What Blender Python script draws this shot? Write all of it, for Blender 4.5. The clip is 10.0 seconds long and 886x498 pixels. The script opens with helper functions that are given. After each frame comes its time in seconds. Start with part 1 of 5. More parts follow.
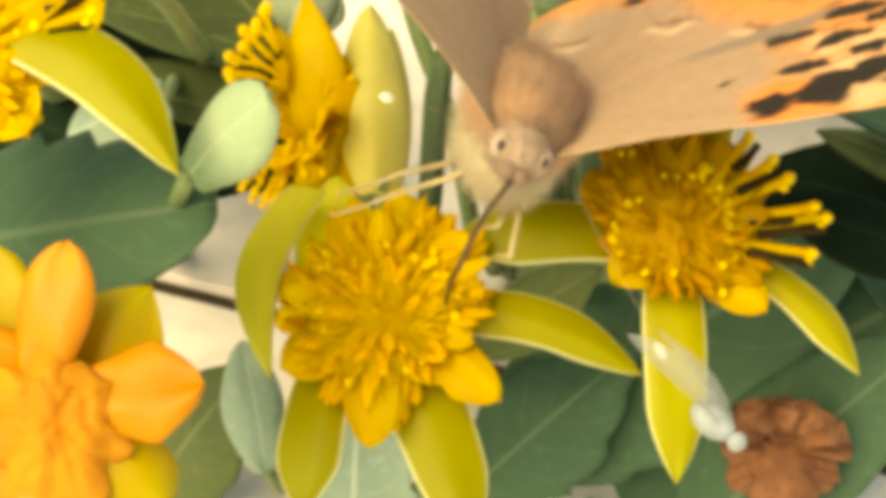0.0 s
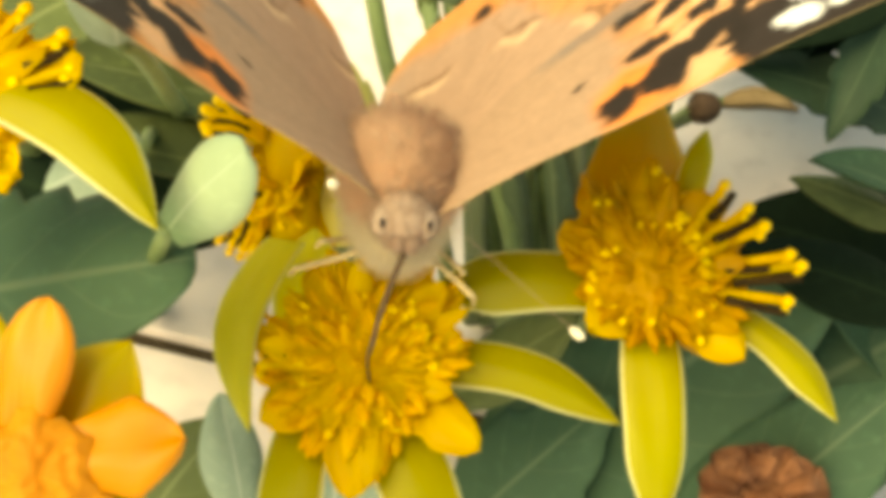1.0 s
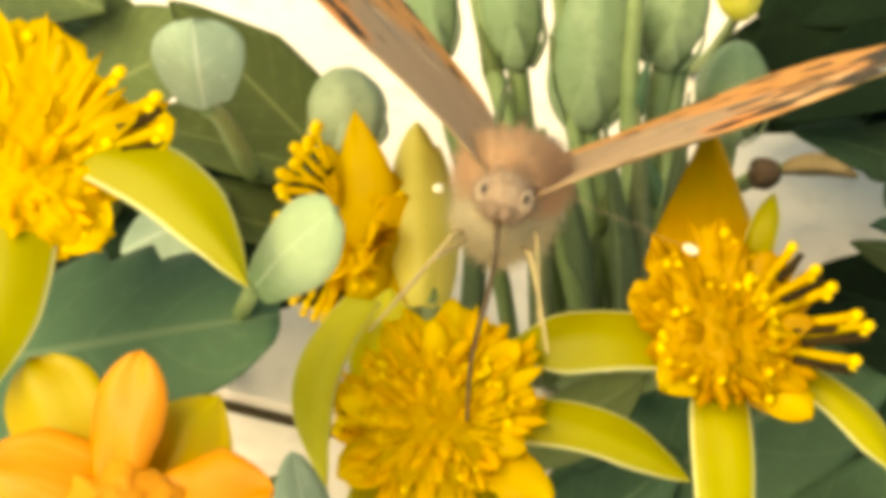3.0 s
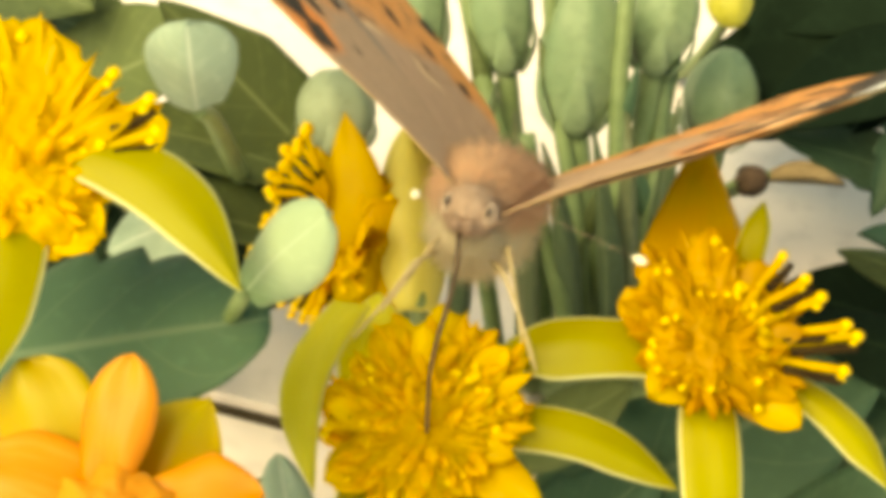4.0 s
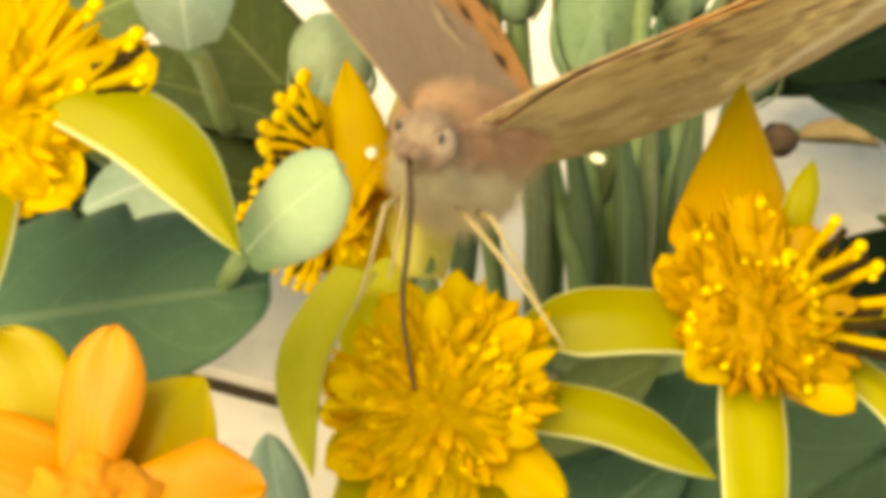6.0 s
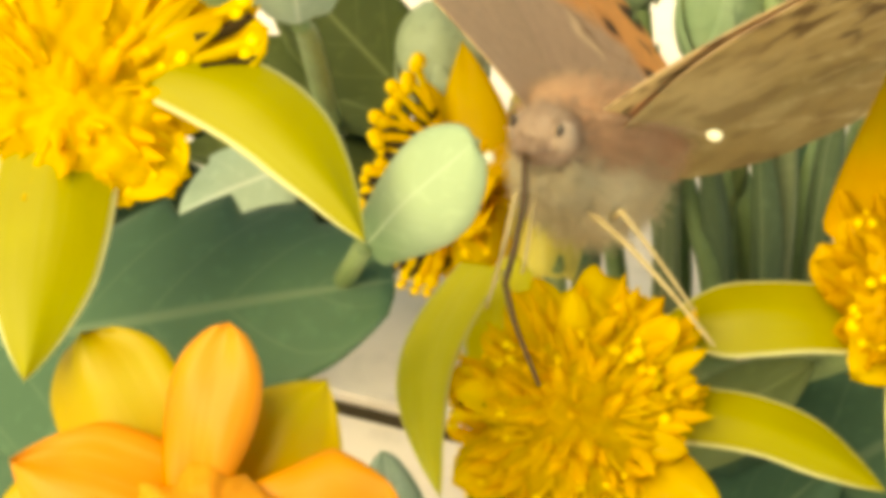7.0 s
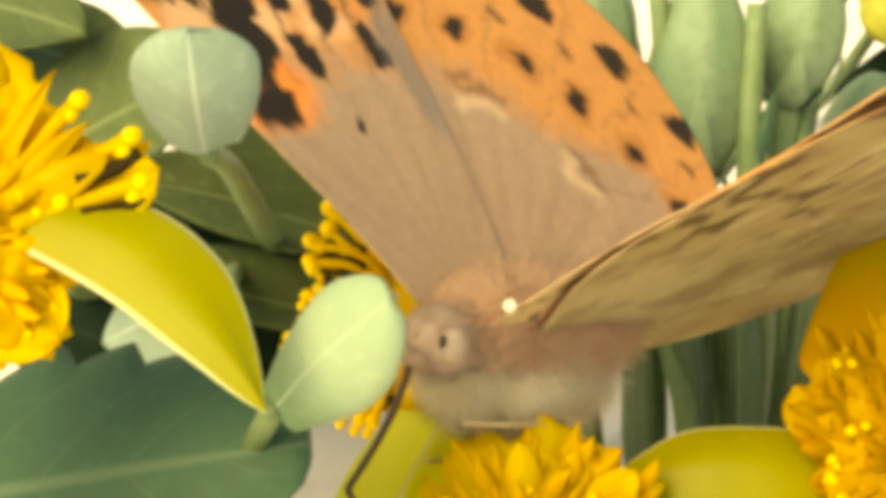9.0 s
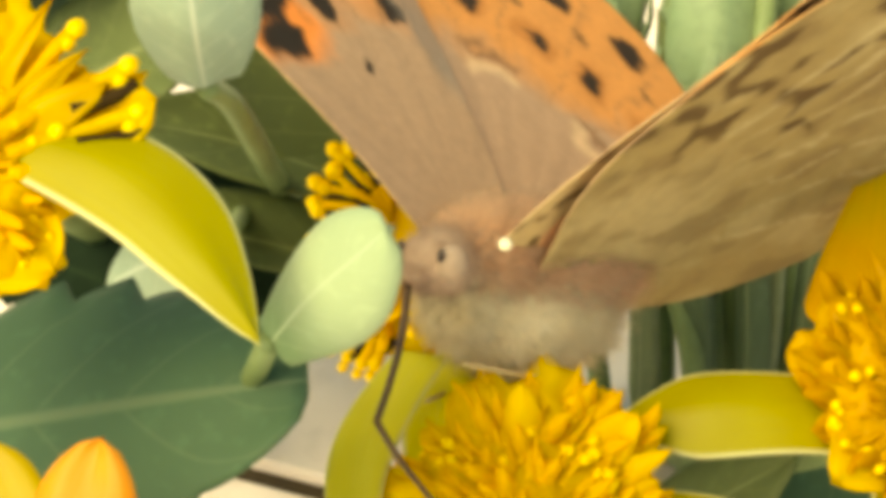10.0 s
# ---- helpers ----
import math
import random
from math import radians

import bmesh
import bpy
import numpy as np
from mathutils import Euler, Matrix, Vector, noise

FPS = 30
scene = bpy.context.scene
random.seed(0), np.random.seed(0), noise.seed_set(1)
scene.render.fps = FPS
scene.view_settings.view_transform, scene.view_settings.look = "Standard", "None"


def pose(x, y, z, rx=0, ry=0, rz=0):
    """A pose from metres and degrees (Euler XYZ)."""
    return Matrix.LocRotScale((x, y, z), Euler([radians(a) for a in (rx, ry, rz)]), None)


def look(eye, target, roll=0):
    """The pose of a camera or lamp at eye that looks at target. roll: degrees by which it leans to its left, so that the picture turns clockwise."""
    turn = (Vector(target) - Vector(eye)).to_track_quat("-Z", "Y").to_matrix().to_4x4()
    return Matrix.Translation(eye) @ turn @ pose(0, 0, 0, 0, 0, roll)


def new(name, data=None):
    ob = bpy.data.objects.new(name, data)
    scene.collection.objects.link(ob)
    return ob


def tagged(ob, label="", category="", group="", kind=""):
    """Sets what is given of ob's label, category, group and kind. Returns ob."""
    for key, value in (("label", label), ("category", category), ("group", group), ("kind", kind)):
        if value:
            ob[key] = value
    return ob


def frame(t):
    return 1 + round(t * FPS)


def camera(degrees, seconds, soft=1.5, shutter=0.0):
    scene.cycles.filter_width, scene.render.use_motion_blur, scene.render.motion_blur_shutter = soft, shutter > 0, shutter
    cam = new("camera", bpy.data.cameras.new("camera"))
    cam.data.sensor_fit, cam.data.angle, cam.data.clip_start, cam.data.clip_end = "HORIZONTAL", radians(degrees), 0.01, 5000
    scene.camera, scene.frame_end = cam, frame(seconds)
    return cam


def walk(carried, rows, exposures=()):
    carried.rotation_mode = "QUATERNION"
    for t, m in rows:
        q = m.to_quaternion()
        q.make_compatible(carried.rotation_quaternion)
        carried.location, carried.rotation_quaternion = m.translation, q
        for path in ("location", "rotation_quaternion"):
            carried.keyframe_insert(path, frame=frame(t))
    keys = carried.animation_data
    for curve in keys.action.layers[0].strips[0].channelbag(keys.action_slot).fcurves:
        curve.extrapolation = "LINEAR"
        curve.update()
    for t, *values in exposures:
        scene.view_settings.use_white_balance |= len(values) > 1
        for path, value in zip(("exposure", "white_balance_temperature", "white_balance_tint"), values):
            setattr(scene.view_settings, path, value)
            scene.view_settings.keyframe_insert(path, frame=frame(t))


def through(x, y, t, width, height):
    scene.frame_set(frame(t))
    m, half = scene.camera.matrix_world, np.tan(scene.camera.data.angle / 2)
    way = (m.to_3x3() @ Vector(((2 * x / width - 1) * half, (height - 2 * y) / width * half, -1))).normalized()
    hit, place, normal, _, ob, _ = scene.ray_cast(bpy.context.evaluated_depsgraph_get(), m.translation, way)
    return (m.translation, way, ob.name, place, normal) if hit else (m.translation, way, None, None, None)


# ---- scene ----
# Everything that grows here is laid out in millimetres on a slanted frame:
# x to the right, d into the bed, u up the slant.
SLANT = Matrix(((1, 0, 0, 0), (0, 0.70710678, 0.70710678, 0), (0, -0.70710678, 0.70710678, 0.122), (0, 0, 0, 1)))
MM = 0.001

cam = camera(22, 10.0, soft=6.5)
PATH = [
    (0.0, pose(0.00679, -0.00191, 0.12765, 42.53, -0.21, -0.48)),
    (0.5, pose(0.00624, -0.00197, 0.12759, 44.18, -1.48, -1.61)),
    (1.0, pose(0.00642, -0.00190, 0.12809, 43.68, -0.38, -1.36)),
    (1.5, pose(0.00553, -0.00365, 0.12782, 43.23, 0.29, -0.61)),
    (2.0, pose(0.00504, -0.00403, 0.12872, 43.72, 0.56, -0.27)),
    (2.5, pose(0.00494, -0.00430, 0.12914, 44.48, 0.00, -0.62)),
    (2.7, pose(0.00452, -0.00431, 0.12989, 45.19, 0.29, -0.75)),
    (3.8, pose(0.00382, -0.00474, 0.12827, 45.75, -0.73, -0.43)),
    (4.0, pose(0.00324, -0.00394, 0.12969, 45.48, -0.83, -0.61)),
    (4.5, pose(-0.00117, -0.00613, 0.12740, 45.68, -1.57, -0.49)),
    (5.0, pose(-0.00110, -0.00505, 0.12814, 44.90, -2.94, -1.99)),
    (5.2, pose(-0.00219, 0.00112, 0.12186, 45.58, -3.00, -2.22)),
    (6.3, pose(0.00260, 0.00604, 0.12015, 44.42, -0.65, -0.25)),
    (6.5, pose(0.00339, 0.00699, 0.12050, 44.82, 0.43, -0.01)),
    (6.8, pose(0.00061, 0.00817, 0.11967, 44.14, 1.27, 0.63)),
    (7.0, pose(-0.00142, 0.01136, 0.11160, 45.41, 0.28, -0.23)),
    (7.3, pose(0.00253, 0.02212, 0.10793, 44.90, 1.18, 1.12)),
    (7.5, pose(0.00085, 0.02146, 0.10670, 45.82, 0.58, 0.36)),
    (7.8, pose(-0.00000, 0.02328, 0.10541, 46.08, -1.46, -2.09)),
    (8.0, pose(0.00105, 0.02324, 0.10408, 45.60, -2.07, -2.71)),
    (8.3, pose(0.00362, 0.02395, 0.10293, 45.47, -1.80, -1.71)),
    (8.5, pose(0.00218, 0.02324, 0.10435, 46.75, -1.35, -1.26)),
    (8.8, pose(0.00529, 0.01894, 0.10522, 46.96, 1.54, 1.27)),
    (9.0, pose(0.00161, 0.02094, 0.10694, 46.99, 0.67, -0.42)),
    (9.3, pose(0.00239, 0.02016, 0.10729, 45.61, 1.30, 1.90)),
    (9.5, pose(0.00150, 0.01934, 0.10646, 46.12, 0.78, 2.75)),
    (9.8, pose(0.00194, 0.02050, 0.10605, 47.87, 0.13, 0.55)),
    (10.0, pose(0.00239, 0.02070, 0.10574, 46.12, 0.60, 0.40)),
]
walk(cam, PATH, exposures=[(0, 0.84, 12500, -8), (10, 0.84, 12500, -8)])

# ---- sky, sun ----
world = bpy.data.worlds.new("sky")
scene.world = world
world.use_nodes = True
wn = world.node_tree.nodes
sky = wn.new("ShaderNodeTexSky")
sky.sky_type, sky.sun_disc = "NISHITA", False
sky.sun_elevation, sky.sun_rotation = radians(55), radians(233)
wn["Background"].inputs["Strength"].default_value = 0.15
world.node_tree.links.new(sky.outputs[0], wn["Background"].inputs["Color"])
sun = new("sun", bpy.data.lights.new("sun", "SUN"))
sun.data.energy, sun.data.angle, sun.data.color = 3.2, radians(50), (1.0, 0.93, 0.81)
sun.matrix_world = look((-0.45, -0.34, 0.82), (0, 0, 0))


# ---- materials ----
def shader(name, rough=0.5, spec=0.4):
    m = bpy.data.materials.new(name)
    m.use_nodes = True
    b = m.node_tree.nodes["Principled BSDF"]
    b.inputs["Roughness"].default_value = rough
    b.inputs["Specular IOR Level"].default_value = spec
    return m, m.node_tree, b


def node(tree, kind, **values):
    n = tree.nodes.new(kind)
    for key, value in values.items():
        n.inputs[key.replace("_", " ")].default_value = value
    return n


def mix_colour(tree, fac, a, b, blend="MIX"):
    n = tree.nodes.new("ShaderNodeMix")
    n.data_type, n.blend_type = "RGBA", blend
    for slot, v in ((0, fac), (6, a), (7, b)):
        if isinstance(v, (int, float)):
            n.inputs[slot].default_value = v
        elif isinstance(v, tuple):
            n.inputs[slot].default_value = (*v, 1)
        else:
            tree.links.new(v, n.inputs[slot])
    return n.outputs[2]


def ramp(tree, source, low, high):
    n = tree.nodes.new("ShaderNodeMapRange")
    n.inputs["From Min"].default_value, n.inputs["From Max"].default_value = low, high
    tree.links.new(source, n.inputs["Value"])
    return n.outputs[0]


def noise_at(tree, scale, detail=3.0, stretch=None, coord="Object"):
    tc = tree.nodes.new("ShaderNodeTexCoord")
    n = node(tree, "ShaderNodeTexNoise", Scale=scale, Detail=detail)
    out = tc.outputs[coord]
    if stretch:
        mp = tree.nodes.new("ShaderNodeMapping")
        mp.inputs["Scale"].default_value = stretch
        tree.links.new(out, mp.inputs["Vector"])
        out = mp.outputs[0]
    tree.links.new(out, n.inputs["Vector"])
    return n.outputs["Fac"]


def finish(tree, b, colour, through, height=None, strength=0.3, dist=0.0002):
    """Colour, thin-tissue glow of light that passes through, and relief."""
    tree.links.new(colour, b.inputs["Base Color"])
    if height is not None:
        bump = node(tree, "ShaderNodeBump", Strength=strength, Distance=dist)
        tree.links.new(height, bump.inputs["Height"])
        tree.links.new(bump.outputs[0], b.inputs["Normal"])
    if through:
        tr = tree.nodes.new("ShaderNodeBsdfTranslucent")
        tree.links.new(colour, tr.inputs["Color"])
        mx = tree.nodes.new("ShaderNodeMixShader")
        mx.inputs[0].default_value = through
        tree.links.new(b.outputs[0], mx.inputs[1])
        tree.links.new(tr.outputs[0], mx.inputs[2])
        tree.links.new(mx.outputs[0], tree.nodes["Material Output"].inputs["Surface"])


def petal_material(name, base, tip, streak, through=0.35, rough=0.45, rim=None):
    """Silky petal: base to tip colour along its length, fine lengthwise streaks."""
    m, t, b = shader(name, rough, 0.35)
    tc = t.nodes.new("ShaderNodeTexCoord")
    sep = t.nodes.new("ShaderNodeSeparateXYZ")
    t.links.new(tc.outputs["UV"], sep.inputs[0])
    c = mix_colour(t, ramp(t, sep.outputs["Y"], 0.05, 0.95), base, tip)
    fine = noise_at(t, 9.0, 3, (1.6, 0.18, 1), "UV")
    c = mix_colour(t, ramp(t, fine, 0.48, 0.72), c, streak)
    blotch = noise_at(t, 260.0, 2)
    c = mix_colour(t, ramp(t, blotch, 0.35, 0.8), c, tuple(0.82 * v for v in base))
    if rim:
        edge = node(t, "ShaderNodeMath")
        edge.operation = "PINGPONG"
        edge.inputs[1].default_value = 0.5
        t.links.new(sep.outputs["X"], edge.inputs[0])
        c = mix_colour(t, ramp(t, edge.outputs[0], 0.05, 0.02), c, rim)
    info = t.nodes.new("ShaderNodeObjectInfo")
    hsv = t.nodes.new("ShaderNodeHueSaturation")
    t.links.new(c, hsv.inputs["Color"])
    v = t.nodes.new("ShaderNodeMapRange")
    v.inputs["To Min"].default_value, v.inputs["To Max"].default_value = 0.86, 1.08
    t.links.new(info.outputs["Random"], v.inputs["Value"])
    t.links.new(v.outputs[0], hsv.inputs["Value"])
    finish(t, b, hsv.outputs[0], through, fine, 0.18, 0.0002)
    return m


def leaf_material(name, base, dark, vein, through=0.15, rough=0.55, foot=None, gloss=0.18):
    """Waxy succulent leaf: cloudy bloom, pale midrib and side veins."""
    m, t, b = shader(name, rough, gloss)
    tc = t.nodes.new("ShaderNodeTexCoord")
    sep = t.nodes.new("ShaderNodeSeparateXYZ")
    t.links.new(tc.outputs["UV"], sep.inputs[0])
    cloud = noise_at(t, 90.0, 4)
    c = mix_colour(t, ramp(t, cloud, 0.3, 0.75), dark, base)
    fine = noise_at(t, 1400.0, 3)
    c = mix_colour(t, ramp(t, fine, 0.55, 0.9), c, tuple(min(1, 1.25 * v) for v in base))
    if foot:
        c = mix_colour(t, ramp(t, sep.outputs["Y"], 0.42, 0.12), c, foot)
    mid = node(t, "ShaderNodeMath")
    mid.operation = "SUBTRACT"
    mid.inputs[1].default_value = 0.5
    t.links.new(sep.outputs["X"], mid.inputs[0])
    off = t.nodes.new("ShaderNodeMath")
    off.operation = "ABSOLUTE"
    t.links.new(mid.outputs[0], off.inputs[0])
    rib = ramp(t, off.outputs[0], 0.028, 0.008)
    slope = node(t, "ShaderNodeMath")
    slope.operation = "MULTIPLY_ADD"
    slope.inputs[1].default_value = -0.55
    t.links.new(off.outputs[0], slope.inputs[0])
    t.links.new(sep.outputs["Y"], slope.inputs[2])
    wave = node(t, "ShaderNodeMath")
    wave.operation = "PINGPONG"
    wave.inputs[1].default_value = 0.085
    t.links.new(slope.outputs[0], wave.inputs[0])
    side = ramp(t, wave.outputs[0], 0.008, 0.001)
    veins = node(t, "ShaderNodeMath")
    veins.operation = "MAXIMUM"
    half = node(t, "ShaderNodeMath")
    half.operation = "MULTIPLY"
    half.inputs[1].default_value = 0.35
    t.links.new(side, half.inputs[0])
    t.links.new(rib, veins.inputs[0])
    t.links.new(half.outputs[0], veins.inputs[1])
    c = mix_colour(t, veins.outputs[0], c, vein)
    finish(t, b, c, through, fine, 0.12, 0.0002)
    return m


def plain_material(name, a, b_, scale=300.0, rough=0.6, through=0.0, spec=0.35, bump=0.3, coord="Object"):
    """Two tones of one surface, clouded at two scales."""
    m, t, b = shader(name, rough, spec)
    big, small = noise_at(t, scale, 3, None, coord), noise_at(t, scale * 6, 4, None, coord)
    c = mix_colour(t, ramp(t, big, 0.35, 0.7), a, b_)
    c = mix_colour(t, ramp(t, small, 0.5, 0.95), c, tuple(0.7 * v for v in a))
    finish(t, b, c, through, small, bump, 0.0003)
    return m


def painted_material(name, rough=0.75, through=0.12):
    """Scales in the colours that the wing's pattern and its painted fold shade give."""
    m, t, b = shader(name, rough, 0.2)
    a = t.nodes.new("ShaderNodeVertexColor")
    a.layer_name = "scales"
    fine = noise_at(t, 2600.0, 2)
    hsv = t.nodes.new("ShaderNodeHueSaturation")
    v = t.nodes.new("ShaderNodeMapRange")
    v.inputs["To Min"].default_value, v.inputs["To Max"].default_value = 0.85, 1.15
    t.links.new(fine, v.inputs["Value"])
    t.links.new(v.outputs[0], hsv.inputs["Value"])
    t.links.new(a.outputs["Color"], hsv.inputs["Color"])
    finish(t, b, hsv.outputs[0], through, fine, 0.25, 0.0001)
    return m


M_YELLOW = petal_material("golden_petal", (0.84, 0.50, 0.006), (0.86, 0.63, 0.012), (0.86, 0.58, 0.010), 0.5, 0.55)
# Deeper gold of one head, darkened further for the wing's shade on it.
M_SHADEDPETAL = petal_material("shaded_gold_petal", (0.60, 0.30, 0.005), (0.68, 0.40, 0.010), (0.66, 0.37, 0.010), 0.5, 0.6)
M_RAY = petal_material("lime_yellow_ray", (0.47, 0.39, 0.008), (0.38, 0.36, 0.010), (0.43, 0.38, 0.02), 0.4, 0.5, (0.80, 0.78, 0.42))
# Pale lime, brightened in colour to offset the shade these rays stand in.
M_PALERAY = petal_material("pale_lime_ray", (0.84, 0.78, 0.09), (0.80, 0.76, 0.10), (0.84, 0.80, 0.16), 0.6, 0.5, (0.80, 0.78, 0.42))
M_ORANGE = petal_material("orange_petal", (0.76, 0.275, 0.02), (0.76, 0.32, 0.025), (0.78, 0.36, 0.05), 0.35)
M_AMBER = petal_material("amber_petal", (0.74, 0.28, 0.014), (0.72, 0.33, 0.02), (0.74, 0.32, 0.03), 0.35)
M_LEMON = petal_material("lemon_outer_petal", (0.66, 0.40, 0.012), (0.54, 0.43, 0.015), (0.60, 0.43, 0.02), 0.35)
M_AMBERMASS = petal_material("amber_stamen_mass", (0.76, 0.26, 0.016), (0.80, 0.34, 0.03), (0.82, 0.37, 0.04), 0.3, 0.7)
M_GOLDRAY = petal_material("golden_olive_ray", (0.74, 0.38, 0.006), (0.42, 0.36, 0.03), (0.66, 0.40, 0.015), 0.35)
M_BRACT = petal_material("olive_yellow_bract", (0.76, 0.67, 0.17), (0.80, 0.71, 0.22), (0.74, 0.66, 0.22), 0.45)
M_STAMEN = plain_material("golden_stamen", (0.86, 0.54, 0.008), (0.90, 0.65, 0.014), 500, 0.6, 0.55)
M_ANTHER = plain_material("pale_yellow_anther", (0.90, 0.60, 0.018), (0.92, 0.66, 0.04), 900, 0.6, 0.3)
M_MASS = petal_material("golden_stamen_mass", (0.84, 0.48, 0.006), (0.88, 0.63, 0.012), (0.90, 0.65, 0.014), 0.55, 0.7)
M_FLORET = plain_material("golden_floret", (0.88, 0.56, 0.010), (0.92, 0.67, 0.020), 500, 0.7, 0.6)
# Florets and mass of that head carry the same painted wing shade.
M_SHADEDFLORET = plain_material("shaded_golden_floret", (0.58, 0.29, 0.006), (0.66, 0.38, 0.012), 500, 0.7, 0.5)
M_SHADEDMASS = petal_material("shaded_gold_stamen_mass", (0.56, 0.27, 0.004), (0.64, 0.37, 0.010), (0.64, 0.36, 0.010), 0.35, 0.7)
M_DARK = plain_material("dark_brown_filament", (0.022, 0.012, 0.004), (0.036, 0.02, 0.005), 500, 0.8, 0.0, 0.1)
M_LEAF = leaf_material("grey_green_leaf", (0.072, 0.138, 0.078), (0.050, 0.100, 0.055), (0.13, 0.19, 0.11))
# Light caught by the tip is put into pale green, fading at the foot.
M_TIP = leaf_material("lit_tip_leaf", (0.35, 0.44, 0.28), (0.30, 0.39, 0.24), (0.40, 0.49, 0.33), 0.2, 0.5, (0.16, 0.25, 0.13))
M_MINT = leaf_material("mint_grey_leaf", (0.36, 0.44, 0.34), (0.26, 0.35, 0.27), (0.52, 0.58, 0.48), 0.2, 0.5)
M_OLIVE = leaf_material("olive_green_leaf", (0.105, 0.135, 0.05), (0.07, 0.09, 0.035), (0.17, 0.20, 0.09), 0.12)
# Near-black green: the heavy shade between leaves is put into the colour.
M_SHADE = leaf_material("shade_blackened_leaf", (0.010, 0.020, 0.011), (0.006, 0.012, 0.006), (0.014, 0.026, 0.013), 0.0, 0.8, None, 0.04)
# The grey-green leaf's tones about halved, for shade at the far side.
M_SHADEDLEAF = leaf_material("shaded_green_leaf", (0.040, 0.075, 0.042), (0.026, 0.052, 0.028), (0.07, 0.11, 0.06), 0.08)
M_GREYLEAF = leaf_material("grey_olive_leaf", (0.24, 0.27, 0.16), (0.16, 0.19, 0.10), (0.34, 0.36, 0.24), 0.2)
M_DULLLEAF = leaf_material("dull_green_leaf", (0.14, 0.19, 0.11), (0.09, 0.13, 0.07), (0.24, 0.28, 0.17), 0.2)
M_STEM = plain_material("green_stem", (0.16, 0.22, 0.09), (0.21, 0.28, 0.13), 300, 0.5, 0.1)
M_BUD = plain_material("bloomy_green_bud", (0.20, 0.29, 0.16), (0.28, 0.36, 0.22), 220, 0.5, 0.15)
M_PALEBUD = plain_material("pale_bloomy_bud", (0.30, 0.36, 0.24), (0.38, 0.44, 0.31), 220, 0.5, 0.2)
M_DRY = plain_material("dry_brown_petal", (0.17, 0.06, 0.028), (0.32, 0.13, 0.06), 380, 0.8, 0.1)
M_WITHER = plain_material("withered_brown_bud", (0.05, 0.03, 0.018), (0.09, 0.05, 0.03), 380, 0.8, 0.05)
M_YBUD = plain_material("yellow_green_bud", (0.42, 0.40, 0.06), (0.50, 0.46, 0.08), 220, 0.5, 0.2)
M_TAN = plain_material("dry_tan_leaf", (0.22, 0.15, 0.08), (0.30, 0.21, 0.11), 380, 0.8, 0.1)
M_PAVER = plain_material("pale_pink_stone", (0.84, 0.71, 0.65), (0.88, 0.78, 0.72), 60, 0.75, 0.0, 0.3, 0.15)
M_JOINT = plain_material("dark_joint_earth", (0.05, 0.035, 0.02), (0.08, 0.055, 0.03), 200, 0.95)
M_FUR = plain_material("tan_fur", (0.82, 0.53, 0.355), (0.86, 0.58, 0.40), 700, 0.95, 0.4, 0.05)
M_FACE = plain_material("greyish_tan_fur", (0.54, 0.38, 0.29), (0.62, 0.44, 0.34), 700, 0.95, 0.4, 0.05)
M_PALEFUR = plain_material("cream_fur", (0.84, 0.72, 0.52), (0.88, 0.77, 0.58), 700, 0.95, 0.4, 0.05)
M_EYE = plain_material("brown_eye", (0.37, 0.26, 0.195), (0.43, 0.31, 0.24), 900, 0.7, 0.0, 0.2)
M_PUPIL = plain_material("dark_eye_mark", (0.03, 0.015, 0.01), (0.05, 0.03, 0.02), 900, 0.3, 0.0, 0.5)
M_PROBOSCIS = plain_material("dark_horn", (0.055, 0.028, 0.012), (0.10, 0.05, 0.02), 600, 0.4)
M_LIMB = plain_material("cream_limb", (0.44, 0.33, 0.17), (0.54, 0.42, 0.24), 600, 0.8)
M_CLUB = plain_material("white_club", (0.74, 0.66, 0.48), (0.80, 0.72, 0.55), 900, 0.5)
M_WING = painted_material("wing_scales")
M_SILVER = plain_material("silver_grey_body", (0.28, 0.31, 0.34), (0.42, 0.45, 0.48), 900, 0.6)
M_SILVER.node_tree.nodes["Principled BSDF"].inputs["Alpha"].default_value = 0.75
M_GAUZE = plain_material("gauzy_wing", (0.45, 0.44, 0.43), (0.55, 0.54, 0.53), 700, 0.4)
M_GAUZE.node_tree.nodes["Principled BSDF"].inputs["Alpha"].default_value = 0.28


# ---- building helpers ----
def mm(*p):
    return Vector(p) * MM


def thing(name, at, label, category, group="", kind=""):
    """The root of a thing, at a place of the slanted frame in millimetres."""
    ob = new(name)
    ob.matrix_world = SLANT @ Matrix.Translation(mm(*at))
    ob.empty_display_size = 0.002
    return tagged(ob, label, category, group, kind)


def mesh_from(name, verts, faces, material, uvs=None, smooth=True):
    me = bpy.data.meshes.new(name)
    me.from_pydata([tuple(v) for v in verts], [], faces)
    if uvs is not None:
        layer = me.uv_layers.new(name="UVMap")
        index = np.empty(len(me.loops), dtype=np.int32)
        me.loops.foreach_get("vertex_index", index)
        layer.data.foreach_set("uv", np.asarray(uvs, dtype=np.float32)[index].ravel())
    me.polygons.foreach_set("use_smooth", [smooth] * len(me.polygons))
    me.materials.append(material)
    me.update()
    return me


def part(name, me, parent, label="", m=None):
    ob = new(name, me)
    ob.parent = parent
    if m is not None:
        ob.matrix_basis = m
    return tagged(ob, label)


def strap_profile(s):
    return min(1.0, (s / 0.18 + 0.25)) ** 0.6 * min(1.0, max(0.0, (1 - s) / 0.46)) ** 0.8


